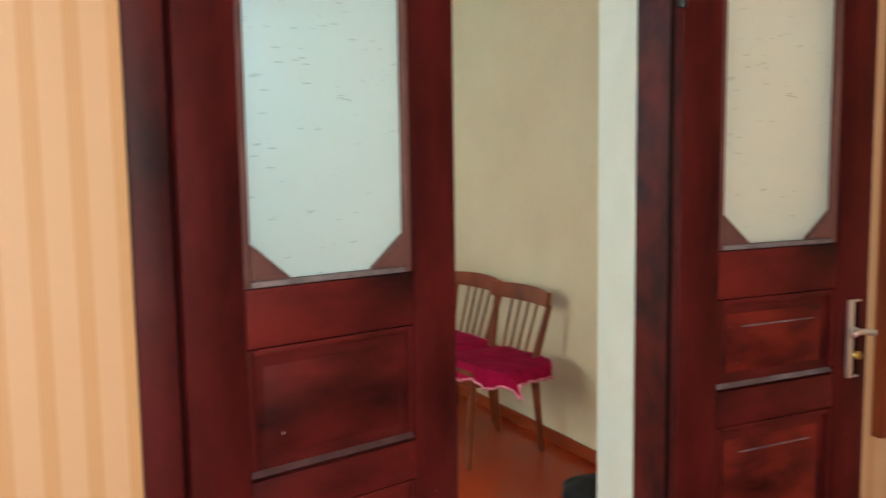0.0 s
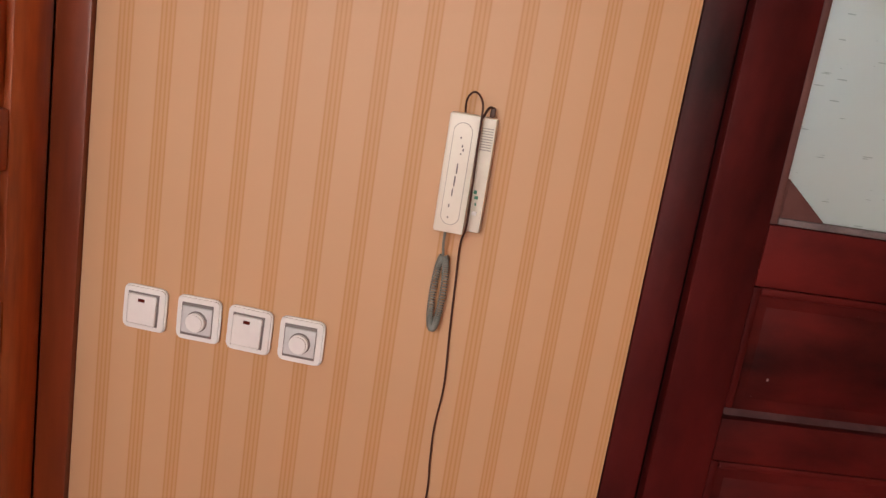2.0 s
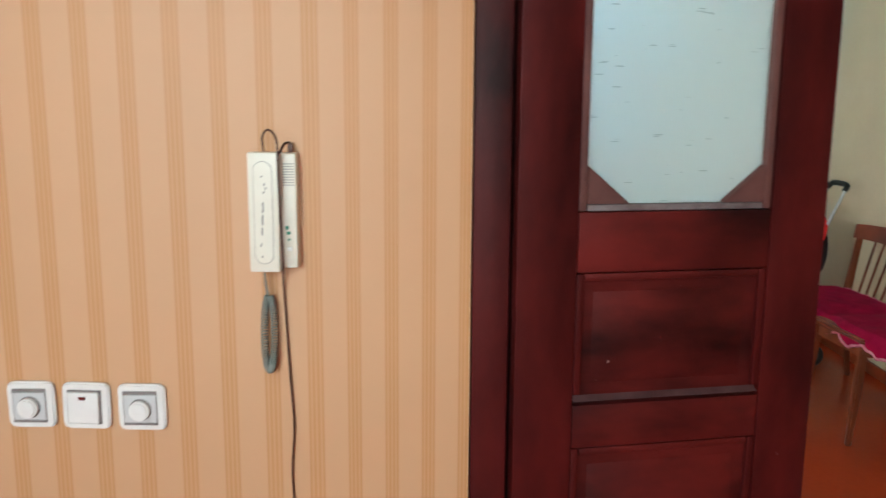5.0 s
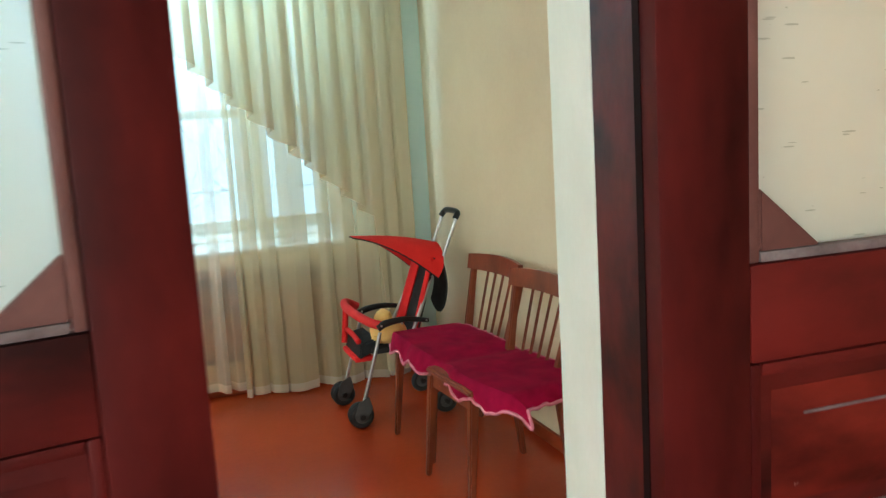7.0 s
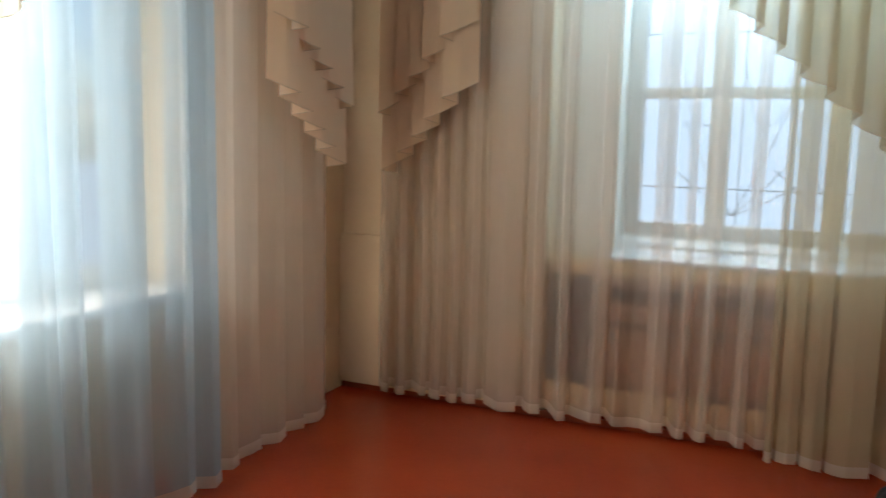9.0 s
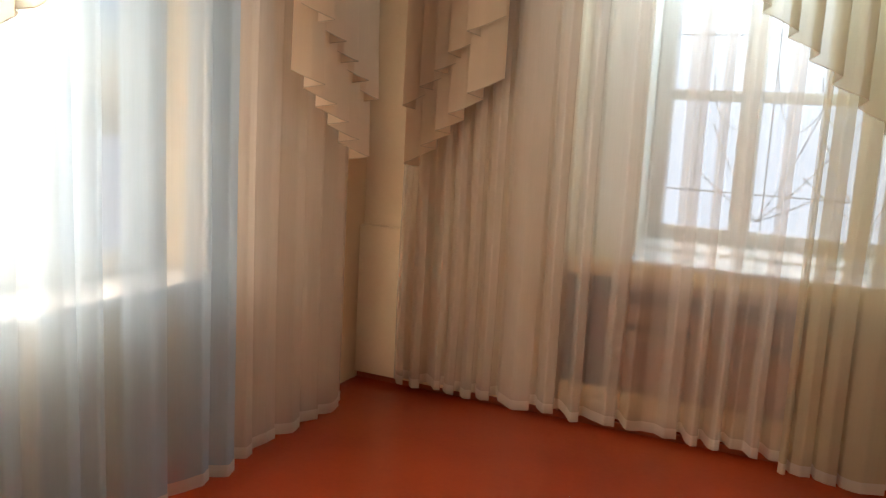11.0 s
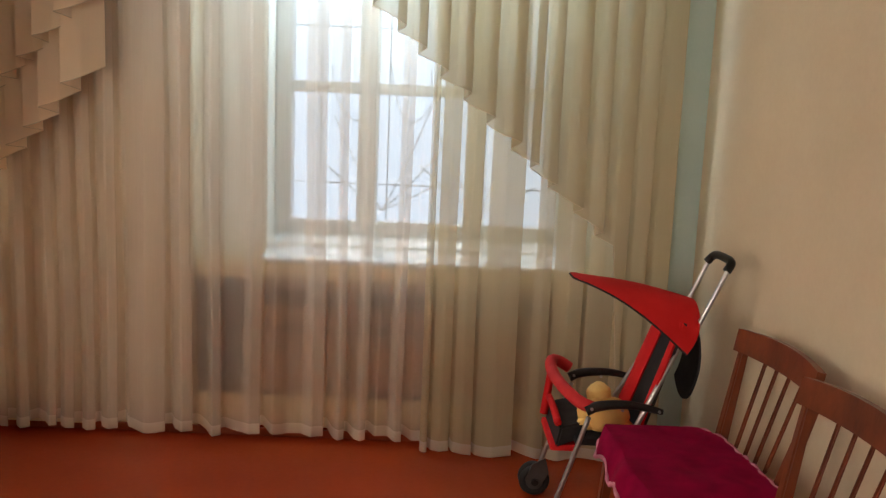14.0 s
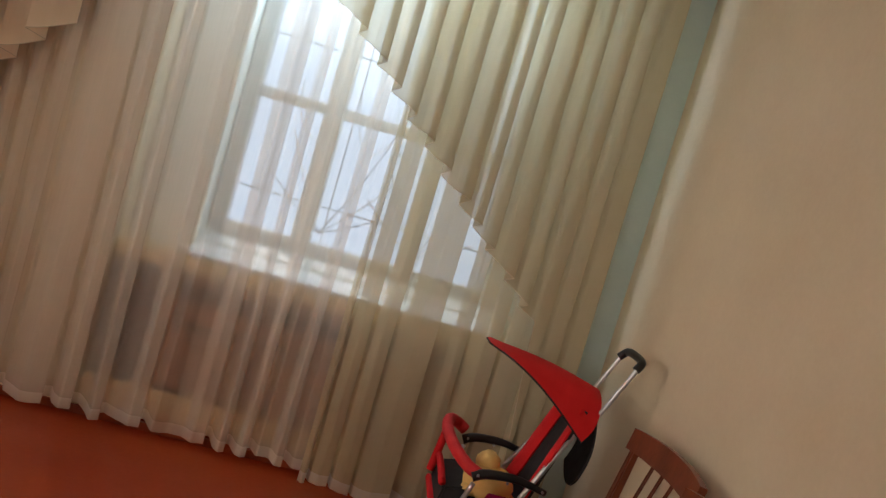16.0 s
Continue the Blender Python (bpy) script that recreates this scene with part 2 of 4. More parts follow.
TEAL = surface("pale turquoise painted plaster", (0.50, 0.64, 0.62), (0.60, 0.73, 0.70), 0.6, scale=(4, 4, 4), fine=20)
CEIL = surface("white ceiling paint", (0.7, 0.7, 0.66), (0.8, 0.8, 0.77), 0.7, scale=(2, 2, 2), fine=30)
FLOOR = surface("orange red floor paint", (0.28, 0.026, 0.006), (0.42, 0.050, 0.010), 0.22, scale=(1.5, 1.5, 1.5), fine=30, bump=0.08, coat=0.2, flecks=0.76)
FLOOR_DARK = surface("brown red skirting paint", (0.2, 0.03, 0.008), (0.32, 0.055, 0.014), 0.4, scale=(4, 4, 4))
TULLE = sheer("off-white tulle", (0.85, 0.74, 0.63), 0.65, 0.40)
# white cloth given a blue-grey base: cool daylight tint, offsetting the warm side lamp
TULLE_DAYLIGHT = sheer("white tulle", (0.50, 0.61, 0.68), 0.55, 0.30)
HEM = sheer("tulle hem", (0.89, 0.79, 0.69), 0.52, 0.5)
TULLE_GREEN = sheer("pale green tulle", (0.66, 0.55, 0.37), 0.50, 0.42)
SWAG = sheer("cream swag cloth", (0.86, 0.71, 0.53), 0.05, 0.4)
STITCH = surface("stitched hem", (0.48, 0.39, 0.27), (0.6, 0.5, 0.36), 0.8, scale=(30, 30, 30))
SWAG_GREEN = sheer("pale olive swag cloth", (0.62, 0.54, 0.37), 0.27, 0.38)
FROST = frosted_glass()
PANE = glass("window glass", 0.02)
WINDOW_WHITE = surface("white window paint", (0.68, 0.68, 0.66), (0.82, 0.82, 0.8), 0.4, scale=(7, 7, 7))
# brown kept dark so that the niche's shade is in the radiator's colour
RADIATOR = surface("brown radiator paint darkened as shade", (0.06, 0.028, 0.014), (0.11, 0.055, 0.026), 0.5, scale=(7, 7, 7))
SCREEN = surface("brown varnished screen wood", (0.27, 0.115, 0.040), (0.38, 0.165, 0.058), 0.5, scale=(2, 9, 9))
# the enclosed niche's shade is painted into this dark brown
NICHE_BACK = surface("brown niche paint darkened as shade", (0.085, 0.032, 0.012), (0.14, 0.055, 0.02), 0.6, scale=(4, 4, 4))
NICHE = surface("ochre niche paint", (0.62, 0.40, 0.16), (0.74, 0.50, 0.22), 0.6, scale=(4, 4, 4))
CHAIR = surface("reddish brown polished wood", (0.075, 0.013, 0.005), (0.25, 0.055, 0.017), 0.35, scale=(11, 11, 5), fine=9, coat=0.3)
CLOTH = surface("burgundy plush cloth", (0.17, 0.0006, 0.021), (0.33, 0.0016, 0.041), 0.9, scale=(16, 16, 16), fine=20, bump=0.5, shine=0.08)
FRINGE = surface("pink lace edging", (0.42, 0.08, 0.14), (0.66, 0.26, 0.32), 0.8, scale=(40, 40, 40))
RED = surface("bright red fabric", (0.52, 0.010, 0.012), (0.74, 0.026, 0.026), 0.65, scale=(9, 9, 9), fine=60, bump=0.3, shine=0.12)
RED_FOAM = surface("red foam padding", (0.5, 0.012, 0.014), (0.68, 0.03, 0.03), 0.75, scale=(20, 20, 20), fine=12, bump=0.4)
BLACK_CLOTH = surface("black fabric", (0.008, 0.008, 0.009), (0.03, 0.028, 0.028), 0.8, scale=(20, 20, 20), fine=30)
BLACK = surface("black plastic", (0.006, 0.006, 0.006), (0.02, 0.02, 0.02), 0.35, scale=(20, 20, 20))
STEEL = surface("grey steel tube", (0.42, 0.42, 0.43), (0.6, 0.6, 0.6), 0.3, 0.9, scale=(20, 20, 20))
YELLOW = surface("pale yellow plush", (0.74, 0.44, 0.11), (0.88, 0.62, 0.24), 0.85, scale=(18, 18, 18), fine=22, bump=0.5)
IVORY = surface("ivory plastic", (0.66, 0.62, 0.52), (0.76, 0.72, 0.63), 0.35, scale=(9, 9, 9), bump=0.03)
SWITCH = surface("white switch plastic", (0.72, 0.70, 0.68), (0.82, 0.80, 0.78), 0.3, scale=(9, 9, 9), bump=0.02)
SILVER = surface("silvery plastic", (0.50, 0.50, 0.51), (0.64, 0.63, 0.63), 0.3, scale=(9, 9, 9), bump=0.02)
# grey that paints the shade in the narrow gaps of the switches
SHADE_GREY = surface("grey plastic toned as gap shade", (0.15, 0.13, 0.125), (0.24, 0.21, 0.2), 0.5, scale=(20, 20, 20))
CORD_GREY = surface("grey green coiled cord", (0.17, 0.18, 0.16), (0.28, 0.29, 0.26), 0.45, scale=(20, 20, 20))
CABLE = surface("dark brown cable", (0.04, 0.012, 0.006), (0.08, 0.028, 0.014), 0.5, scale=(20, 20, 20))
CHROME = surface("brushed chrome", (0.78, 0.82, 0.84), (0.88, 0.91, 0.92), 0.34, 0.9, scale=(20, 20, 20))
BRASS = surface("brass cylinder", (0.5, 0.34, 0.08), (0.68, 0.5, 0.15), 0.3, 0.9, scale=(20, 20, 20))
IRON = surface("grey painted iron", (0.36, 0.35, 0.34), (0.48, 0.46, 0.44), 0.6, scale=(20, 20, 20))
SKY_GLOW = distance_glow("bright overcast distance", (0.74, 0.95, 1.10), (1.45, 1.90, 2.15), 1.0)
FORK_GREY = surface("grey plastic", (0.045, 0.043, 0.042), (0.085, 0.08, 0.078), 0.5, scale=(20, 20, 20))
RUBBER = surface("black rubber", (0.01, 0.01, 0.01), (0.03, 0.03, 0.03), 0.7, scale=(20, 20, 20))
FAINT_PRINT = surface("faint grey print", (0.34, 0.31, 0.27), (0.44, 0.41, 0.36), 0.6, scale=(30, 30, 30))
PRINT = surface("grey print", (0.10, 0.09, 0.09), (0.2, 0.18, 0.17), 0.6, scale=(30, 30, 30))
GREEN_PRINT = surface("green print", (0.04, 0.2, 0.12), (0.1, 0.3, 0.2), 0.6, scale=(30, 30, 30))
LED = surface("dark red indicator", (0.06, 0.006, 0.004), (0.12, 0.014, 0.01), 0.25, scale=(30, 30, 30))


# ---- mesh helpers ----
def box(bm, lo, hi, bevel=0.0):
    """An upright box between two corners, with its edges rounded."""
    made = bmesh.ops.create_cube(bm, size=1.0)["verts"]
    for v in made:
        v.co = Vector([lo[i] + (v.co[i] + 0.5) * (hi[i] - lo[i]) for i in range(3)])
    if bevel:
        edges = list({e for v in made for e in v.link_edges})
        bmesh.ops.bevel(bm, geom=edges, offset=bevel, segments=2, profile=0.6, affect="EDGES")
    return bm


def boxed(lo, hi, bevel=0.0):
    return box(bmesh.new(), lo, hi, bevel)


def tube(points, radius, sides=10, closed=False, radii=None):
    """A round tube along points, smoothly curved by a spline."""
    pts = [Vector(p) for p in points]
    line, rads = [], []
    count = len(pts)
    for i in range(count if closed else count - 1):
        a, b, c, d = (pts[(i + k) % count] if closed else pts[min(max(i + k, 0), count - 1)] for k in (-1, 0, 1, 2))
        for s in range(6):
            u = s / 6
            line.append(0.5 * ((2 * b) + (c - a) * u + (2 * a - 5 * b + 4 * c - d) * u * u + (3 * b - a - 3 * c + d) * u ** 3))
            if radii:
                rads.append(radii[i] * (1 - u) + radii[(i + 1) % count] * u)
    if not closed:
        line.append(pts[-1])
        if radii:
            rads.append(radii[-1])
    bm = bmesh.new()
    rings, side = [], None
    for i, p in enumerate(line):
        ahead = (line[(i + 1) % len(line)] - line[i - 1]) if closed else (line[min(i + 1, len(line) - 1)] - line[max(i - 1, 0)])
        ahead.normalize()
        if side is None:
            side = ahead.orthogonal()
        side = (side - ahead * side.dot(ahead)).normalized()
        up = ahead.cross(side)
        r = rads[i] if radii else radius
        rings.append([bm.verts.new(p + r * (side * math.cos(k * math.tau / sides) + up * math.sin(k * math.tau / sides))) for k in range(sides)])
    pairs = list(zip(rings, rings[1:])) + ([(rings[-1], rings[0])] if closed else [])
    for a, b in pairs:
        for k in range(sides):
            bm.faces.new((a[k], a[(k + 1) % sides], b[(k + 1) % sides], b[k]))
    if not closed:
        bm.faces.new(rings[0][::-1])
        bm.faces.new(rings[-1])
    return bm


def disc(center, axis, radius, depth, sides=28, bevel=0.0):
    """A short rod with its axis along a direction."""
    bm = bmesh.new()
    turn = Vector(axis).to_track_quat("Z", "Y").to_matrix().to_4x4()
    bmesh.ops.create_cone(bm, cap_ends=True, segments=sides, radius1=radius, radius2=radius, depth=depth, matrix=Matrix.Translation(center) @ turn)
    if bevel:
        bmesh.ops.bevel(bm, geom=[e for e in bm.edges if len(e.link_faces) == 2 and e.calc_face_angle(0) > 1.0], offset=bevel, segments=2, affect="EDGES")
    return bm


def prism(outline, depth_axis, lo, hi, bevel=0.0):
    """A flat plate with an outline in the two other axes."""
    bm = bmesh.new()
    axes = [i for i in range(3) if i != depth_axis]
    ends = []
    for d in (lo, hi):
        ring = []
        for p in outline:
            co = [0, 0, 0]
            co[axes[0]], co[axes[1]], co[depth_axis] = p[0], p[1], d
            ring.append(bm.verts.new(co))
        ends.append(ring)
    bm.faces.new(ends[0])
    bm.faces.new(ends[1][::-1])
    for i in range(len(outline)):
        j = (i + 1) % len(outline)
        bm.faces.new((ends[0][j], ends[0][i], ends[1][i], ends[1][j]))
    bmesh.ops.recalc_face_normals(bm, faces=bm.faces)
    if bevel:
        bmesh.ops.bevel(bm, geom=list(bm.edges), offset=bevel, segments=2, affect="EDGES")
    return bm


def sheet(f, nu, nv, thick=0.0):
    """A surface f(u, v) over the unit square, given a thickness if wanted."""
    bm = bmesh.new()
    grid = [[bm.verts.new(f(i / nu, j / nv)) for j in range(nv + 1)] for i in range(nu + 1)]
    for i in range(nu):
        for j in range(nv):
            bm.faces.new((grid[i][j], grid[i + 1][j], grid[i + 1][j + 1], grid[i][j + 1]))
    bmesh.ops.recalc_face_normals(bm, faces=bm.faces)
    if thick:
        bmesh.ops.solidify(bm, geom=list(bm.faces), thickness=thick)
    return bm


def linked(name, bm, mat, smooth=True, angle=0.6):
    me = bpy.data.meshes.new(name)
    for f in bm.faces:
        f.smooth = smooth
    for e in bm.edges:
        if len(e.link_faces) == 2 and e.calc_face_angle(0) > angle:
            e.smooth = False
    bm.to_mesh(me)
    bm.free()
    me.materials.append(mat)
    return new(name, me)


def part(name, bm, mat, parent, label=""):
    ob = linked(name, bm, mat)
    ob.parent = parent
    return tagged(ob, label) if label else ob


def thing(name, m, label, category, group=""):
    ob = new(name)
    ob.empty_display_size = 0.1
    ob.matrix_world = m
    return tagged(ob, label, category, group)


def structure(name, bm, mat, label=""):
    return tagged(linked(name, bm, mat, angle=0.4), label, kind="structure")


# ---- hall and room shell ----
H = 2.75
HALL_W, HALL_E, HALL_S = -1.7, 3.4, -3.0
ROOM_W, ROOM_E, ROOM_S, ROOM_N = -0.22, 2.96, 0.39, 3.74
OPEN_W, OPEN_E, OPEN_H = 0.85, 1.97, 2.12

structure("floor_room", boxed((-0.64, 0.1, -0.12), (3.16, 4.3, 0.0)), FLOOR, "orange-red painted wooden floor, worn and slightly glossy")
structure("floor_side_room", boxed((-1.8, 0.1, -0.12), (-0.642, 1.0, 0.0)), FLOOR, "orange-red painted floor behind the pine door")
structure("floor_hall", boxed((-1.85, -3.2, -0.12), (3.55, 0.1, 0.0)), FLOOR, "orange-red painted wooden floor, worn and slightly glossy")
structure("ceiling", boxed((-1.85, -3.2, H), (3.55, 4.3, H + 0.12)), CEIL, "plain white painted ceiling")

# wall between hall and room: papered skin on the hall side, plaster core on the room side
structure("wall_paper_west", prism([(-0.125, 0.0), (0.60, 0.0), (0.849, 0.044), (0.849, 0.10), (-0.125, 0.10)], 2, 0.0, H), PAPER, "peach wallpaper with thin ochre vertical stripes")
structure("wall_paper_over_side_door", boxed((-1.25, 0.0, 2.12), (-0.125, 0.10, H)), PAPER)
structure("wall_paper_far_west", boxed((HALL_W, 0.0, 0.0), (-1.25, 0.10, H)), PAPER)
structure("wall_paper_east", boxed((1.975, 0.022, 0.0), (HALL_E, 0.10, H)), PAPER)
structure("wall_paper_over_door", boxed((0.85, 0.022, OPEN_H), (1.975, 0.10, H)), PAPER)
structure("wall_core_west", boxed((-0.5, 0.10, 0.0), (0.80, ROOM_S, H)), CREAM)
structure("wall_core_over_door", boxed((0.80, 0.10, OPEN_H + 0.06), (2.03, ROOM_S, H)), CREAM)
structure("wall_core_east", boxed((2.032, 0.10, 0.0), (3.4, ROOM_S, H)), CREAM)


def reveal(name, x_front, x_back, x_wall):
    outline = [(x_front, 0.172), (x_back, ROOM_S + 0.003), (x_wall, ROOM_S + 0.003), (x_wall, 0.172)]
    return structure(name, prism(outline, 2, 0.0, OPEN_H + 0.06, 0.004), WHITE, "white painted plaster door reveal with chipped edge")


reveal("trim_reveal_east", 1.969, 2.026, 2.10)
reveal("trim_reveal_west", 0.895, 0.84, 0.76)

# room walls
structure("wall_east", boxed((ROOM_E, 0.1, 0.0), (ROOM_E + 0.2, 4.4, H)), CREAM, "cream painted plaster wall")


def wall_with_opening(name, axis, lo, hi, span, rise, mat):
    """Four blocks round an opening; axis 0: the wall runs along x, 1: along y."""
    a0, a1 = lo[axis], hi[axis]

    def block(s0, s1, z0, z1, suffix):
        p, q = list(lo), list(hi)
        p[axis], q[axis], p[2], q[2] = s0, s1, z0, z1
        structure(name + suffix, boxed(p, q), mat)
    block(a0, span[0], 0.0, H, "_before")
    block(span[1], a1, 0.0, H, "_after")
    block(span[0], span[1], 0.0, rise[0], "_below")
    block(span[0], span[1], rise[1], H, "_above")


FAR = ((1.12, 2.48), (0.82, 2.35))
wall_with_opening("wall_north", 0, (-0.6, 3.92, 0), (2.96, 4.3, 0), *FAR, WHITE)
structure("trim_niche_back", boxed((0.842, 3.908, 0.0), (2.618, 3.916, 0.68)), NICHE_BACK, "back of the radiator niche, its brown darkened as shade")
structure("wall_north_pier_west", boxed((ROOM_W, ROOM_N, 0), (0.84, 3.918, H)), CREAM, "cream painted plaster pier beside the window niche")
structure("wall_north_pier_east", boxed((2.62, ROOM_N, 0), (ROOM_E, 3.918, H)), TEAL, "pale turquoise painted strip of wall beside the curtain")
structure("wall_north_head", boxed((0.84, ROOM_N, 2.42), (2.62, 3.918, H)), CREAM)
SIDE = ((0.95, 2.58), (0.70, 2.35))
wall_with_opening("wall_west", 1, (-0.64, 0.1, 0), (ROOM_W, 3.92, 0), *SIDE, CREAM)

# hall closing walls, with an added, unseen window behind the walker for the hall's light
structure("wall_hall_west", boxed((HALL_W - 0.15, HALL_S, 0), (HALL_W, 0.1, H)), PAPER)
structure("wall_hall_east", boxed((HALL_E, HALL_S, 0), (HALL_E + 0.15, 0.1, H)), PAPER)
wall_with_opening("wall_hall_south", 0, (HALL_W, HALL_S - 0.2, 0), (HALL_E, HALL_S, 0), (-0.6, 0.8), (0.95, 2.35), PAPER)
structure("wall_side_room_back", boxed((-1.7, 0.9, 0), (-0.7, 1.0, H)), CREAM)
structure("wall_side_room_west", boxed((-1.8, 0.1, 0), (-1.7, 1.0, H)), CREAM)

# skirting
structure("baseboard_east", boxed((ROOM_E - 0.018, ROOM_S, 0.0), (ROOM_E - 0.001, ROOM_N, 0.06), 0.004), FLOOR_DARK, "low brown-red painted skirting board")
structure("baseboard_north", boxed((ROOM_W, ROOM_N - 0.018, 0.0), (ROOM_E - 0.02, ROOM_N - 0.001, 0.035), 0.004), FLOOR_DARK)
structure("trim_corner_box", boxed((ROOM_W + 0.002, ROOM_N - 0.045, 0.036), (0.40, ROOM_N - 0.001, 0.80), 0.006), CREAM, "cream painted boxed-in corner with a narrow ledge")


# ---- windows ----
def window_unit(name, m, width, z0, z1, cuts, transom, label):
    """A painted wooden casement window with a transom bar; local x runs along it, y outwards."""
    w = tagged(new(name), label, kind="structure")
    w.matrix_world = m
    part("window_frame", boxed((0, 0, z0), (0.07, 0.09, z1), 0.006), WINDOW_WHITE, w)
    part("window_frame", boxed((width - 0.07, 0, z0), (width, 0.09, z1), 0.006), WINDOW_WHITE, w)
    part("window_frame", boxed((0.07, 0, z0), (width - 0.07, 0.09, z0 + 0.075), 0.006), WINDOW_WHITE, w)
    part("window_frame", boxed((0.07, 0, z1 - 0.07), (width - 0.07, 0.09, z1), 0.006), WINDOW_WHITE, w)
    edges = (0.07, *cuts, width - 0.07)
    for i in range(len(cuts) + 1):
        x0, x1 = edges[i], edges[i + 1]
        if i:
            part("mullion", boxed((x0 - 0.045, -0.004, z0 + 0.075), (x0 + 0.045, 0.086, z1 - 0.07), 0.006), WINDOW_WHITE, w)
        a = x0 + (0.047 if i else 0.002)
        b = x1 - (0.047 if i < len(cuts) else 0.002)
        part("transom_bar", boxed((a, 0.012, transom - 0.025), (b, 0.07, transom + 0.025), 0.005), WINDOW_WHITE, w)
        for lo, hi in ((z0 + 0.078, transom - 0.027), (transom + 0.027, z1 - 0.073)):
            pane = part("pane", boxed((a, 0.035, lo), (b, 0.040, hi)), PANE, w)
            pane.visible_shadow = False
    return w


window_unit("window_1", pose(1.125, 4.06, 0), 1.35, 0.84, 2.34, (0.415, 0.905), 1.515, "white painted wooden window with transom bars behind tulle")
structure("window_sill_north", prism([(3.785, 0.754), (4.058, 0.754), (4.058, 0.852), (3.785, 0.772)], 0, 1.122, 2.478, 0.004), WINDOW_WHITE, "white painted sloping window sill")
window_unit("window_2", pose(-0.45, 0.955, 0, 0, 0, 90), 1.62, 0.715, 2.34, (0.52, 1.10), 1.40, "white painted wooden side window behind tulle")
structure("trim_niche_ledge", boxed((0.842, 3.775, 0.682), (2.618, 3.919, 0.750), 0.008), NICHE, "ochre painted ledge over the radiator niche")
structure("trim_niche_plinth", boxed((0.842, 3.768, 0.036), (2.618, 3.80, 0.168), 0.006), NICHE, "ochre painted plinth below the radiator niche")
structure("window_sill_west", boxed((-0.448, 0.90, 0.672), (-0.15, 2.62, 0.712), 0.008), WINDOW_WHITE, "white painted side window sill")
# added window, out of view, that holds the hall's lamp
window_unit("window_3", pose(0.795, -3.1, 0, 0, 0, 180), 1.39, 0.955, 2.34, (0.695,), 1.9, "white painted window added in the unseen back wall of the hall")


def radiator(m, sections, label):
    """A cast radiator of upright rounded sections."""
    r = thing("radiator", m, label, "radiator", "radiators under the window")
    for i in range(sections):
        part("section", boxed((i * 0.062, 0, 0.0), (i * 0.062 + 0.05, 0.09, 0.44), 0.018), RADIATOR, r)
    for z in (0.05, 0.39):
        part("pipe", tube([(-0.08, 0.045, z), (0.2, 0.045, z), (sections * 0.062 + 0.02, 0.045, z)], 0.016), RADIATOR, r)
    for x in (0.04, sections * 0.062 - 0.06):
        part("foot", boxed((x, 0.02, -0.12), (x + 0.03, 0.07, 0.01), 0.006), RADIATOR, r)
    return r


radiator(pose(1.16, 3.815, 0.12), 18, "cast radiator standing in the niche under the window, its brown darkened as shade")
cover_1 = thing("radiator_screen", pose(0, 0, 0), "brown wooden slatted screen before the radiator niche", "radiator screen")
for z0, z1 in ((0.640, 0.676), (0.485, 0.570), (0.190, 0.452)):
    part("board", boxed((1.10, 3.765, z0), (2.56, 3.783, z1), 0.003), SCREEN, cover_1)
for x in (1.105, 1.50, 1.90, 2.22, 2.52):
    part("post", boxed((x, 3.784, 0.17), (x + 0.035, 3.806, 0.678), 0.003), SCREEN, cover_1)


def backdrop(name, corners):
    bm = bmesh.new()
    bm.faces.new([bm.verts.new(c) for c in corners])
    ob = structure(name, bm, SKY_GLOW, "bright overcast distance outside the window")
    return ob


backdrop("backdrop_north", [(-5, 9, -2), (9, 9, -2), (9, 9, 7), (-5, 9, 7)])
backdrop("backdrop_west", [(-6, -4, -2), (-6, 7, -2), (-6, 7, 7), (-6, -4, 7)])
structure("ground", boxed((-40, -40, -0.9), (40, 40, -0.6)), WHITE, "pale ground outside")


def window_grille():
    """Thin iron rods before the far window: level rods, and fans that rise from their lower middle."""
    g = thing("window_grille", pose(0, 0, 0), "thin grey iron window grille with fan-shaped rods", "grille")
    y = 4.24
    for z in (1.075, 1.80):
        part("rod", tube([(1.13, y, z), (1.8, y, z), (2.47, y, z)], 0.003, 6), IRON, g)
    for cx in (1.30, 1.62, 2.08, 2.40):
        part("rod", tube([(cx, y + 0.008, 0.85), (cx, y + 0.008, 1.6), (cx, y + 0.008, 2.34)], 0.003, 6), IRON, g)
    for cx in (1.60, 2.06):
        for a, r in ((28, 0.30), (48, 0.42), (66, 0.55), (118, 0.5), (142, 0.36)):
            dx, dz = math.cos(radians(a)) * r, math.sin(radians(a)) * r
            part("fan_rod", tube([(cx, y - 0.008, 0.95), (cx + dx * 0.5, y - 0.008, 0.95 + dz * 0.45), (cx + dx, y - 0.008, 0.95 + dz)], 0.0028, 6), IRON, g)
        for sx in (-1, 1):
            part("curved_rod", tube([(cx + sx * 0.02, y - 0.016, 1.66), (cx + sx * 0.06, y - 0.016, 1.46), (cx + sx * 0.13, y - 0.016, 1.37), (cx + sx * 0.22, y - 0.016, 1.46), (cx + sx * 0.25, y - 0.016, 1.62)],
                                    0.0025, 6), IRON, g)
    return g


window_grille()


# ---- double door ----
LEAF_W = 0.577


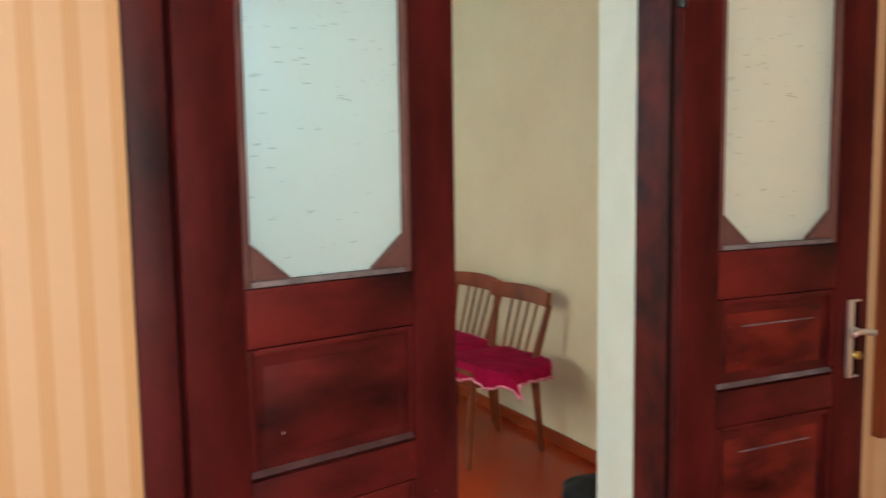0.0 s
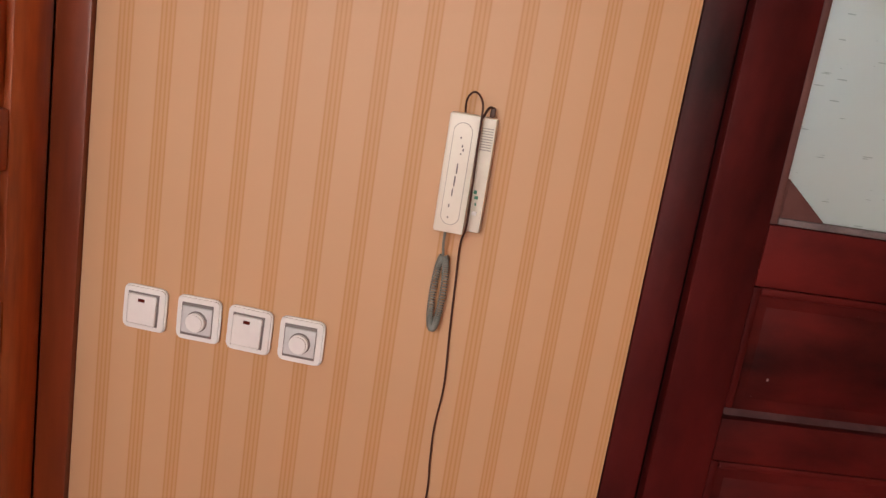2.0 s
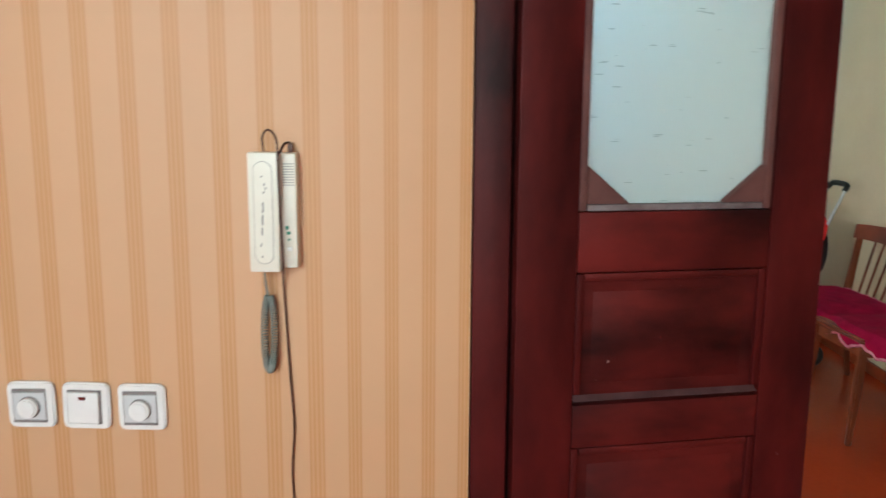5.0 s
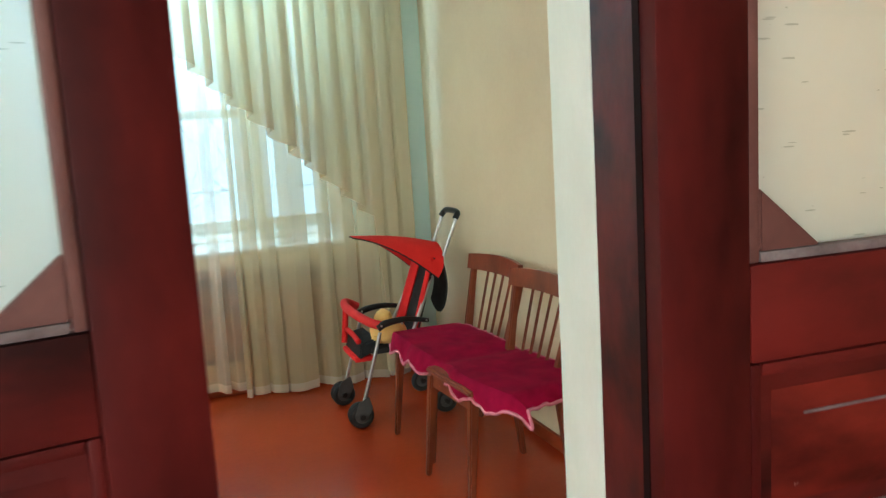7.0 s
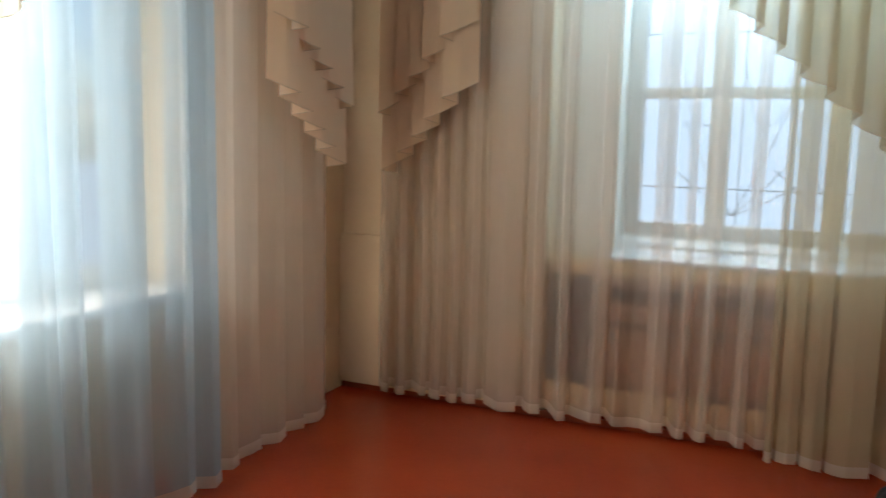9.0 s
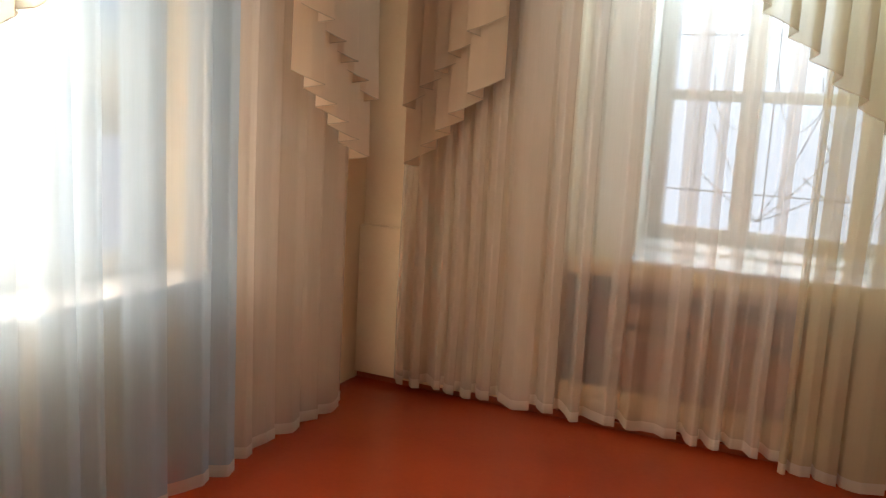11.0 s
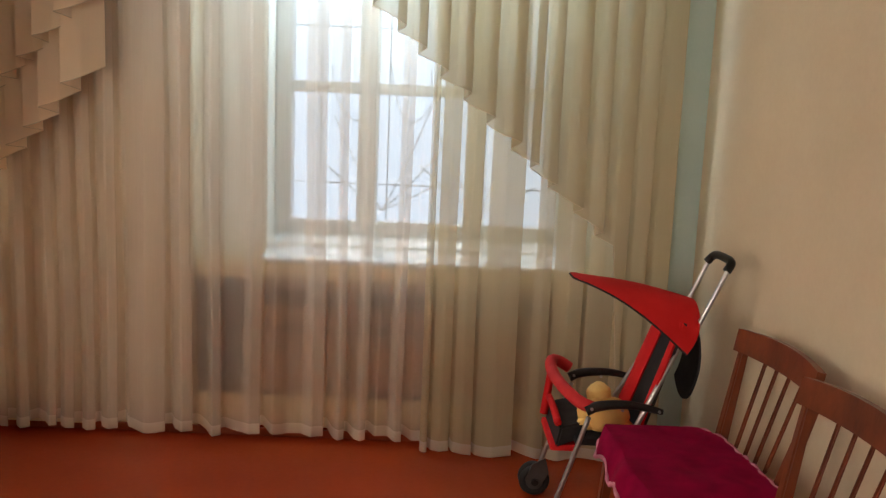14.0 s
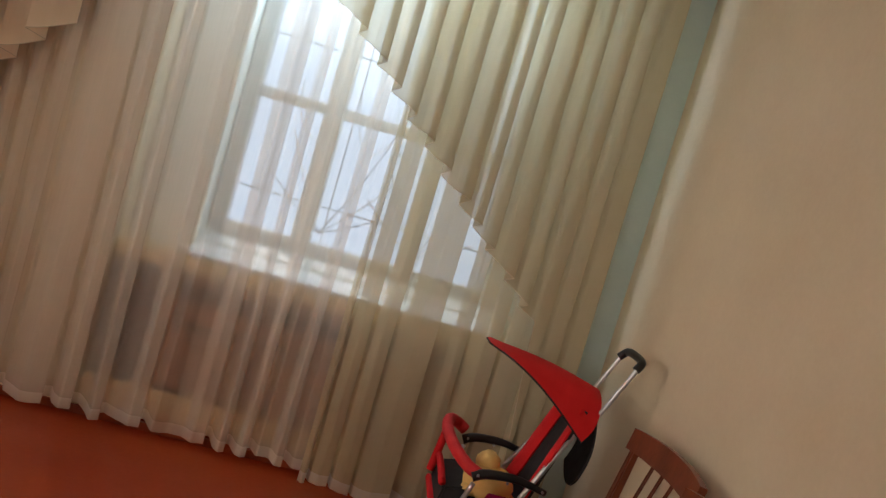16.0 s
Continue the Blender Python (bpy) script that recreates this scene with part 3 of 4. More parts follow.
def door_leaf(name, m, label, lift, field, dust):
    """A panelled leaf with an eight-cornered frosted light; hinge at x = 0, the face towards -y."""
    d = thing(name, m, label, "door", "leaves of the double door")
    t0, t1 = -0.02, 0.02
    s = 0.108
    part("stile", boxed((0, t0, 0.012), (s, t1, 2.06), 0.004), MAHOGANY, d)
    part("stile", boxed((LEAF_W - s, t0, 0.012), (LEAF_W, t1, 2.06), 0.004), MAHOGANY, d)
    # strip added on the hinge edge, its black painting the gap's shade
    part("gap_shade_strip", boxed((-0.0016, t1 - 0.014, 0.014), (-0.0002, t1 - 0.002, 2.058)), DARK_EDGE, d, "thin black strip standing for the shade in the hinge gap")
    for z0, z1 in ((0.012, 0.25), (0.735 + lift, 0.815 + lift), (1.055, 1.16), (1.95, 2.06)):
        part("rail", boxed((s + 0.001, t0 + 0.001, z0), (LEAF_W - s - 0.001, t1 - 0.001, z1), 0.003), MAHOGANY_SIDE, d)
    a, b = s + 0.001, LEAF_W - s - 0.001
    for z0, z1 in ((0.252, 0.733 + lift), (0.817 + lift, 1.053)):
        panel = part("panel", boxed((a, -0.006, z0), (b, 0.006, z1)), MAHOGANY_SIDE, d)
        bm = bmesh.new()
        lo, hi = (a + 0.035, z0 + 0.035), (b - 0.035, z1 - 0.035)
        inner = [(lo[0] + 0.03, lo[1] + 0.025), (hi[0] - 0.03, hi[1] - 0.025)]
        ring0 = [bm.verts.new((x, -0.0065, z)) for x, z in ((lo[0], lo[1]), (hi[0], lo[1]), (hi[0], hi[1]), (lo[0], hi[1]))]
        ring1 = [bm.verts.new((x, -0.0165, z)) for x, z in ((inner[0][0], inner[0][1]), (inner[1][0], inner[0][1]), (inner[1][0], inner[1][1]), (inner[0][0], inner[1][1]))]
        for i in range(4):
            bm.faces.new((ring0[i], ring0[(i + 1) % 4], ring1[(i + 1) % 4], ring1[i]))
        bm.faces.new(ring1)
        bmesh.ops.recalc_face_normals(bm, faces=bm.faces)
        part("raised_field", bm, field, panel)
        for x0, x1 in ((a, a + 0.014), (b - 0.014, b)):
            part("bead", boxed((x0, -0.0175, z0 + 0.017), (x1, -0.0068, z1), 0.004), MAHOGANY, panel)
        part("bead", boxed((a + 0.015, -0.0175, z1 - 0.014), (b - 0.015, -0.0068, z1), 0.004), MAHOGANY_SIDE, panel)
        part("ledge", prism([(-0.0182, z0 + 0.005), (-0.0068, z0 + 0.005), (-0.0068, z0 + 0.0135)], 0, a + 0.002, b - 0.002), dust, panel, "dusty worn grey ledge below the panel")
        if dust is PUTTY_DARK:
            part("worn_edge", boxed((inner[0][0] + 0.004, -0.0178, inner[1][1] - 0.004), (inner[1][0] - 0.004, -0.0168, inner[1][1] - 0.0005)), dust, panel, "dusty rubbed upper edge of the raised field")
    # frosted light and its glazing beads
    pane = part("glass_pane", boxed((a, 0.002, 1.161), (b, 0.006, 1.949)), FROST, d, "patterned frosted glass pane")
    pane.visible_shadow = False
    for y0, y1 in ((-0.016, 0.0015), (0.0065, 0.016)):
        part("glazing_bead", boxed((a, y0, 1.161), (a + 0.014, y1, 1.949), 0.004), BEAD, pane)
        part("glazing_bead", boxed((b - 0.014, y0, 1.161), (b, y1, 1.949), 0.004), BEAD, pane)
        part("glazing_bead", boxed((a + 0.015, y0, 1.161), (b - 0.015, y1, 1.173), 0.004), PUTTY, pane, "whitish worn bead under the glass")
        for x0, k in ((a + 0.0145, 1), (b - 0.0145, -1)):
            part("corner_block", prism([(x0, 1.1735), (x0 + k * 0.078, 1.1735), (x0, 1.1735 + 0.066)], 1, y0, y1, 0.002), BEAD, pane)
            part("corner_block", prism([(x0, 1.9485), (x0 + k * 0.078, 1.9485), (x0, 1.9485 - 0.066)], 1, y0, y1, 0.002), BEAD, pane)
    for z in (0.28, 1.72):
        hinge = part("hinge", disc((-0.006, -0.024, z), (0, 0, 1), 0.009, 0.11, 14, 0.003), BLACK, d, "dark painted iron hinge")
    return d


door_left = door_leaf("double_door_leaf", pose(0.922, 0.062, 0, 0, 0, 12), "dark red stained door leaf with frosted glass, standing ajar", 0.0, MAHOGANY_SIDE, DUST_DIM)
door_right = door_leaf("double_door_leaf", pose(1.920, -0.012, 0.018, 0, 0, -1.5), "dark red stained door leaf with frosted glass, folded back", 0.034, MAHOGANY_FIELD, PUTTY_DARK)

# lock plate and lever of the folded leaf
plate = part("lock_plate", boxed((0.502, -0.030, 0.835), (0.521, -0.0202, 1.025), 0.005), CHROME, door_right, "long narrow chrome lock plate")
part("lock_case", boxed((0.5212, -0.026, 0.842), (0.541, -0.0203, 1.018), 0.002), DARK_EDGE, plate, "dark lock case beside the plate")
part("case_cap", boxed((0.5215, -0.029, 1.0185), (0.543, -0.0204, 1.024), 0.002), CHROME, plate)
part("case_cap", boxed((0.5215, -0.029, 0.836), (0.541, -0.0204, 0.8415), 0.002), CHROME, plate)
part("lever_neck", disc((0.512, -0.037, 0.950), (0, 1, 0), 0.011, 0.014, 18, 0.002), CHROME, plate)
part("lever", tube([(0.486, -0.056, 0.948), (0.500, -0.053, 0.950), (0.515, -0.050, 0.951), (0.540, -0.053, 0.949), (0.556, -0.058, 0.946)], 0.0075, 10), CHROME, plate)
part("lock_cylinder", disc((0.531, -0.032, 0.890), (0, 1, 0), 0.010, 0.012, 18, 0.002), BRASS, plate)

# door frame
frame_1 = tagged(new("door_frame_1"), "dark red stained door frame with a moulded edge", kind="structure")
part("casing", boxed((0.851, 0.046, 0.0), (0.915, 0.170, OPEN_H), 0.006), MAHOGANY, frame_1)
part("jamb", prism([(1.940, 0.016), (1.967, 0.1715), (2.03, 0.1715), (2.03, 0.1), (1.974, 0.1), (1.974, 0.016)], 2, 0.0, OPEN_H, 0.004), MAHOGANY_SIDE, frame_1)
part("head", boxed((0.918, 0.026, 2.065), (1.939, 0.170, OPEN_H), 0.006), MAHOGANY_SIDE, frame_1)


# ---- side door of the hall ----
frame_2 = tagged(new("door_frame_2"), "brown varnished wooden door casing", kind="structure")
part("casing", boxed((-0.192, -0.012, 0.0), (-0.127, 0.10, 2.12), 0.005), KNOT_WOOD, frame_2)
part("casing", boxed((-1.249, -0.012, 0.0), (-1.18, 0.10, 2.12), 0.005), KNOT_WOOD, frame_2)
part("head", boxed((-1.179, -0.012, 2.05), (-0.193, 0.10, 2.119), 0.005), KNOT_WOOD, frame_2)


def pine_door(m, width, label):
    """A panelled pine leaf with arched panels; hinge at x = 0."""
    d = thing("pine_door", m, label, "door")
    part("stile", boxed((0, -0.02, 0.012), (0.105, 0.02, 2.04), 0.006), ORANGE_WOOD, d)
    part("stile", boxed((width - 0.105, -0.02, 0.012), (width, 0.02, 2.04), 0.006), ORANGE_WOOD, d)
    rails = (0.012, 0.2), (0.42, 0.52), (0.74, 0.84), (1.06, 1.16), (1.36, 1.46), (1.92, 2.04)
    for z0, z1 in rails:
        part("rail", boxed((0.106, -0.019, z0), (width - 0.106, 0.019, z1), 0.006), ORANGE_WOOD, d)
    for (_, z0), (z1, _) in zip(rails, rails[1:]):
        panel = part("panel", boxed((0.106, -0.007, z0 + 0.001), (width - 0.106, 0.007, z1 - 0.001)), ORANGE_WOOD, d)
        for y0, y1 in ((-0.0175, -0.0075), (0.0075, 0.0175)):
            part("raised_field", boxed((0.14, y0, z0 + 0.035), (width - 0.14, y1, z1 - 0.035), 0.009), ORANGE_WOOD, panel)
    return d


pine_door(pose(-0.209, -0.017, 0, 0, 0, -89), 0.86, "orange varnished pine door with raised panels, standing open")


# ---- curtains ----
def gathered(length, bands, depth, seed):
    """A gathered cloth seen from above: single stretches that ripple, and bands where it doubles back on itself. Points of run, x and y."""
    rnd = random.Random(seed)
    pts, x, run = [(0.0, 0.0, 0.0)], 0.0, 0.0

    def to(nx, ny):
        nonlocal x, run
        run += math.hypot(nx - x, 0.004)
        x = nx
        pts.append((run, nx, ny))
    for a, b in (*bands, (length, length)):
        while a - x > 0.08:
            to(x + rnd.uniform(0.035, 0.06), depth * rnd.uniform(-0.35, 0.35))
        to(a, depth * rnd.uniform(-0.5, 0.1))
        if b > a:
            w = b - a
            to(a + w * 0.5, depth * rnd.uniform(-1.0, -0.7))
            to(b, depth * rnd.uniform(-0.7, -0.4))
            to(a + w * rnd.uniform(0.02, 0.12), depth * rnd.uniform(-0.1, 0.2))
            to(a + w * 0.6, depth * rnd.uniform(0.4, 0.7))
            to(b - w * rnd.uniform(0.0, 0.06), depth * rnd.uniform(0.5, 0.9))
    return pts


def tulle(name, m, length, z0, z1, depth, mat, bands, seed, label, lean=0.0, hem=0.045):
    """A hanging curtain along local x, gathered in folds that wander a little on their way down."""
    c = thing(name, m, label, "curtain", "tulle curtains")
    knots = np.array(gathered(length, bands, depth, seed))
    n = int(knots[-1, 0] * 330)
    runs = np.linspace(0, knots[-1, 0], n + 1)
    soft = np.ones(5) / 5
    xs = np.convolve(np.pad(np.interp(runs, knots[:, 0], knots[:, 1]), 2, mode="edge"), soft, "valid")
    ys = np.convolve(np.pad(np.interp(runs, knots[:, 0], knots[:, 2]), 2, mode="edge"), soft, "valid")

    def at(u, v, off=0.0):
        k = min(n, round(u * n))
        x, y = float(xs[k]), float(ys[k])
        bottom = z0 + 0.007 * math.sin(x * 23 + seed) + 0.25 * max(y, 0.0)
        z = bottom + (z1 - bottom) * v
        slide = 0.012 * noise.noise(Vector((x * 4, z * 0.9, seed))) + 0.010 * (1 - v) ** 2 * noise.noise(Vector((runs[k] * 5, 1.0, seed)))
        sway = depth * 0.3 * noise.noise(Vector((x * 11, z * 0.7, seed + 5.0)))
        return Vector((x + slide, y * (0.7 + 0.7 * (1 - v)) + sway + lean * (1 - v) * math.sin(math.pi * u) + off, z))
    part("cloth", sheet(lambda u, v: at(u, v), n, 18), mat, c)
    hem_v = hem / (z1 - z0)
    part("hem", sheet(lambda u, v: at(u, v * hem_v, -0.003), n, 1), HEM, c, "doubled whitish hem of the curtain")
    return c


def cascade(name, m, length, z_of, z1, depth, mat, seed, label, pitch=0.085, lap=0.04, tiers=(0.0,), flip=False, fine=0.004):
    """Knife-pleated cloth along local x. Its slanting hem z_of falls along the cloth's own run, so that each pleat ends in a step with a turned-under corner; tiers: further layers with higher hems."""
    c = thing(name, m, label, "curtain", "swags of the curtains")
    rnd = random.Random(seed)
    knots, x, run, flat = [(0.0, 0.0, 0.3, 0.0)], 0.0, 0.0, 0.0
    shares = [rnd.uniform(0.85, 1.2) for _ in range(max(2, round((length - lap) / pitch)))]
    for share in shares:
        p, q = (length - lap) * share / sum(shares), lap * rnd.uniform(0.8, 1.0)
        for nx, ny, part_of in ((x + 0.5 * (p + q), -0.55, 0.40), (x + p + q, -1.0, 0.36), (x + p + 0.4 * q, -0.5, 0.14), (x + p, 0.3, 0.10)):
            run += abs(nx - knots[-1][1]) + 0.004
            flat += p * part_of
            knots.append((run, nx, ny, flat))
        x += p
    knots = np.array(knots)
    n = int(run * 300)
    runs = np.linspace(0, run, n + 1)
    soft = np.ones(3) / 3
    xs, ys, fs = (np.convolve(np.pad(np.interp(runs, knots[:, 0], knots[:, k]), 1, mode="edge"), soft, "valid") for k in (1, 2, 3))

    def at(u, v, rise, off):
        k = min(n, round(u * n))
        s = float(xs[k])
        low = min(z_of(float(fs[k])) + rise + fine * math.sin(runs[k] * 31 + seed), z1 - 0.05)
        z = low + (z1 - low) * v
        wander = 0.010 * noise.noise(Vector((s * 6, z * 0.8, seed))) * (1 - v)
        y = depth * float(ys[k]) * (0.8 + 0.5 * (1 - v) ** 2) - off + 0.004 * noise.noise(Vector((s * 9, z * 2, seed)))
        return Vector(((length - s if flip else s) + wander, y, z))
    for i, rise in enumerate(tiers):
        part("cloth", sheet(lambda u, v: at(u, v, rise, 0.034 * i), n, 20), mat, c)
        hem = [at(k / n, 0, rise, 0.034 * i) for k in range(0, n + 1, 2)]
        part("stitched_hem", tube(hem, 0.0015, 5), STITCH, c, "thin dark stitched hem")
    return c


def bands_from(start, *edges):
    """Pairs of world places as bands measured from where the cloth starts."""
    return [(a - start, b - start) for a, b in zip(edges[::2], edges[1::2])]


RAIL = 2.62
tulle("tulle_curtain", pose(0.05, 3.63, 0), 1.80, 0.055, RAIL, 0.042, TULLE,
      bands_from(0.05, 0.06, 0.13, 0.14, 0.21, 0.255, 0.32, 0.335, 0.40, 0.41, 0.48, 0.50, 0.58, 0.61, 0.78, 0.80, 0.885, 0.93, 1.005, 1.075, 1.165,
                 1.336, 1.432, 1.468, 1.515, 1.556, 1.612, 1.70, 1.765), 2, "sheer off-white tulle curtain hanging to the floor before the window")
tulle("tulle_curtain", pose(1.832, 3.605, 0), 0.96, 0.02, RAIL, 0.028, TULLE_GREEN,
      bands_from(1.832, 1.834, 1.866, 1.872, 1.955, 1.962, 2.05, 2.058, 2.215, 2.265, 2.34, 2.345, 2.47, 2.48, 2.61, 2.62, 2.74), 5,
      "sheer pale green tulle curtain bulging above the floor", lean=-0.03)
tulle("tulle_curtain", pose(0.0, 0.50, 0, 0, 0, 90), 1.97, 0.03, RAIL, 0.045, TULLE_DAYLIGHT,
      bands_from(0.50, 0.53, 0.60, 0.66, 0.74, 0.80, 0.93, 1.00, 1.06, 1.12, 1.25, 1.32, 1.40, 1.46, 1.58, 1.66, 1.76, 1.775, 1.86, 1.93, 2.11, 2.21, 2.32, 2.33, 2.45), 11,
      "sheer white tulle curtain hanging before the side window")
tulle("tulle_curtain", pose(-0.02, 2.46, 0, 0, 0, 90), 0.78, 0.04, RAIL, 0.034, TULLE,
      bands_from(2.46, 2.47, 2.59, 2.605, 2.73, 2.76, 2.90, 2.935, 3.04, 3.05, 3.19), 15, "gathered off-white tulle curtain end beside the corner")


# swags: big olive one over the far window, cream jabots either side of the corner
def slant(s):
    return 1.975 - 0.93 * s if s < 1.14 else max(0.06, 0.915 - 26.0 * (s - 1.14))


cascade("curtain_swag", pose(1.40, 3.55, 0), 1.40, slant, RAIL + 0.02, 0.026, SWAG_GREEN, 1,
        "pale olive swag with a slanting scalloped hem", pitch=0.092, lap=0.042)
cascade("curtain_swag", pose(0.11, 3.55, 0), 0.45, lambda s: 1.53 - 1.05 * s, RAIL + 0.02, 0.045, SWAG, 2,
        "cream cascading jabot with a stepped ruffled hem", pitch=0.078, lap=0.055, tiers=(0.0, 0.26), flip=True)
cascade("curtain_swag", pose(0.06, 2.72, 0, 0, 0, 90), 0.48, lambda s: 1.49 - 0.80 * s, RAIL + 0.02, 0.045, SWAG, 3,
        "cream cascading jabot with a stepped ruffled hem beside the corner", pitch=0.082, lap=0.055, tiers=(0.0, 0.24))
cascade("curtain_swag", pose(0.06, 0.5, 0, 0, 0, 90), 1.25, lambda s: 1.63 - 0.62 * s, RAIL + 0.02, 0.028, SWAG_GREEN, 4,
        "pale olive swag over the side window", pitch=0.092, lap=0.042, flip=True)
for name, lo, hi in (("curtain_rail", (-0.1, 3.56, RAIL), (2.94, 3.66, RAIL + 0.03)), ("curtain_rail", (-0.06, 0.45, RAIL), (0.06, 3.5, RAIL + 0.03))):
    rail = thing(name, pose(0, 0, 0), "white curtain rail under the ceiling", "curtain rail")
    part("bar", boxed(lo, hi, 0.004), WINDOW_WHITE, rail)
    for k in range(3):
        p = [lo[i] + (hi[i] - lo[i]) * ((k + 0.5) / 3 if hi[i] - lo[i] > 1 else 0.5) for i in range(2)]
        part("hanger", disc((p[0], p[1], (RAIL + 0.03 + H) / 2), (0, 0, 1), 0.008, H - RAIL - 0.03, 10), WINDOW_WHITE, rail)


# ---- hall wall fittings ----
def rounded(h, r):
    """A square outline of half width h with round corners."""
    return [(sx * (h - r) + r * math.cos(a), sz * (h - r) + r * math.sin(a))
            for sx, sz, a0 in ((1, 1, 0), (-1, 1, 90), (-1, -1, 180), (1, -1, 270)) for a in (radians(a0 + 22.5 * k) for k in range(5))]


def wall_switch(m, dial, label):
    """A switch or dimmer; local x along the wall, y into the wall."""
    s = thing("light_switch", m, label, "light switch", "row of switches on the wallpaper")
    h = 0.0405
    part("surround", prism(rounded(h, 0.011), 1, -0.010, 0.0, 0.003), SWITCH, s)
    # no real hollow: a thin plate whose grey paints the gap's shadow
    part("recess", boxed((-0.0305, -0.0118, -0.0308), (0.0270, -0.0102, 0.0290), 0.0006), SHADE_GREY, s, "grey plate round the rocker, toned as the shadow in its gap")
    if dial:
        part("insert", boxed((-0.0285, -0.0150, -0.0255), (0.027, -0.0119, 0.0235), 0.003), SILVER, s, "silvery dimmer insert")
        knob = part("dial", disc((0.0, -0.021, -0.002), (0, 1, 0), 0.0170, 0.012, 32, 0.003), SWITCH, s, "round white dimmer dial")
        part("dial_ring", disc((0.0, -0.0155, -0.002), (0, 1, 0), 0.0190, 0.0014, 32), SHADE_GREY, knob)
    else:
        part("rocker", boxed((-0.029, -0.0165, -0.029), (0.024, -0.0119, 0.026), 0.004), SWITCH, s)
        part("indicator", boxed((-0.009, -0.0178, 0.013), (0.003, -0.0166, 0.019), 0.0005), LED, s, "small dark red indicator window")
    return s


rocker = wall_switch(pose(0.004, -0.001, 0.833, 0, 0.6, 0), False, "white rocker switch with a dark indicator on striped wallpaper")
dimmer = wall_switch(pose(0.105, -0.001, 0.832, 0, -0.5, 0), True, "white round dimmer switch in a square surround on wallpaper")
copy_thing(rocker, pose(0.199, -0.001, 0.831, 0, 0.8, 0))
copy_thing(dimmer, pose(0.294, -0.001, 0.830, 0, -0.4, 0))

intercom = thing("door_intercom", pose(0, 0, 0), "ivory plastic door intercom with handset on the wallpaper", "intercom")
part("base", boxed((0.506, -0.030, 1.077), (0.570, 0.0, 1.262), 0.005), IVORY, intercom)
handset = part("handset", boxed((0.497, -0.052, 1.074), (0.546, -0.031, 1.264), 0.005), IVORY, intercom)
oval = [(0.5215 + 0.0155 * math.cos(a), 1.169 + (0.066 if math.sin(a) > 0 else -0.066) + 0.0155 * math.sin(a)) for a in [k * math.tau / 24 + 0.001 for k in range(24)]]
part("oval_outline", prism(oval, 1, -0.0527, -0.0522), FAINT_PRINT, handset, "thin grey oval outline")
oval_in = [(0.5215 + (x - 0.5215) * 0.93, 1.169 + (z - 1.169) * 0.985) for x, z in oval]
part("oval_plate", prism(oval_in, 1, -0.0533, -0.0528), IVORY, handset)
for k, (z0, z1, x) in enumerate(((1.225, 1.228, 0.519), (1.212, 1.216, 0.523), (1.206, 1.210, 0.525), (1.200, 1.203, 0.522), (1.170, 1.186, 0.520), (1.150, 1.166, 0.519),
                                 (1.134, 1.146, 0.518), (1.116, 1.121, 0.516), (1.098, 1.101, 0.517))):
    part("print_mark", boxed((x, -0.0537, z0), (x + 0.0022, -0.0534, z1)), PRINT, handset)
for k in range(9):
    part("grille_slot", boxed((0.5485, -0.0308, 1.244 - 0.0042 * k), (0.5665, -0.0302, 1.2458 - 0.0042 * k)), FAINT_PRINT, intercom)
for z0, z1, x0, x1 in ((1.140, 1.146, 0.551, 0.556), (1.132, 1.137, 0.553, 0.559), (1.122, 1.126, 0.555, 0.558)):
    part("green_mark", boxed((x0, -0.0308, z0), (x1, -0.0302, z1)), GREEN_PRINT, intercom)
part("button", boxed((0.553, -0.034, 1.106), (0.561, -0.0302, 1.112), 0.001), SWITCH, intercom)
part("cable_boot", boxed((0.556, -0.026, 1.2625), (0.564, -0.016, 1.278), 0.002), CABLE, intercom)
part("boot_lead", tube([(0.560, -0.021, 1.277), (0.554, -0.035, 1.277), (0.548, -0.05, 1.262)], 0.0022, 8), CABLE, intercom)
part("cable", tube([(0.517, -0.02, 1.262), (0.5165, -0.028, 1.281), (0.521, -0.034, 1.293), (0.529, -0.040, 1.298), (0.538, -0.047, 1.294), (0.545, -0.053, 1.282), (0.547, -0.057, 1.262),
                    (0.548, -0.058, 1.207), (0.550, -0.056, 1.136), (0.549, -0.045, 1.085), (0.541, -0.01, 1.05), (0.543, -0.006, 0.982),
                    (0.547, -0.006, 0.892), (0.552, -0.006, 0.799), (0.547, -0.006, 0.723), (0.549, -0.006, 0.658), (0.553, -0.006, 0.58), (0.548, -0.006, 0.3), (0.553, -0.006, 0.004)],
                   0.0017, 8), CABLE, intercom, "thin brown cable looped over the intercom and running down")
part("cord_tail", tube([(0.516, -0.035, 1.076), (0.515, -0.024, 1.05), (0.517, -0.02, 1.03)], 0.0022, 8), CORD_GREY, intercom)


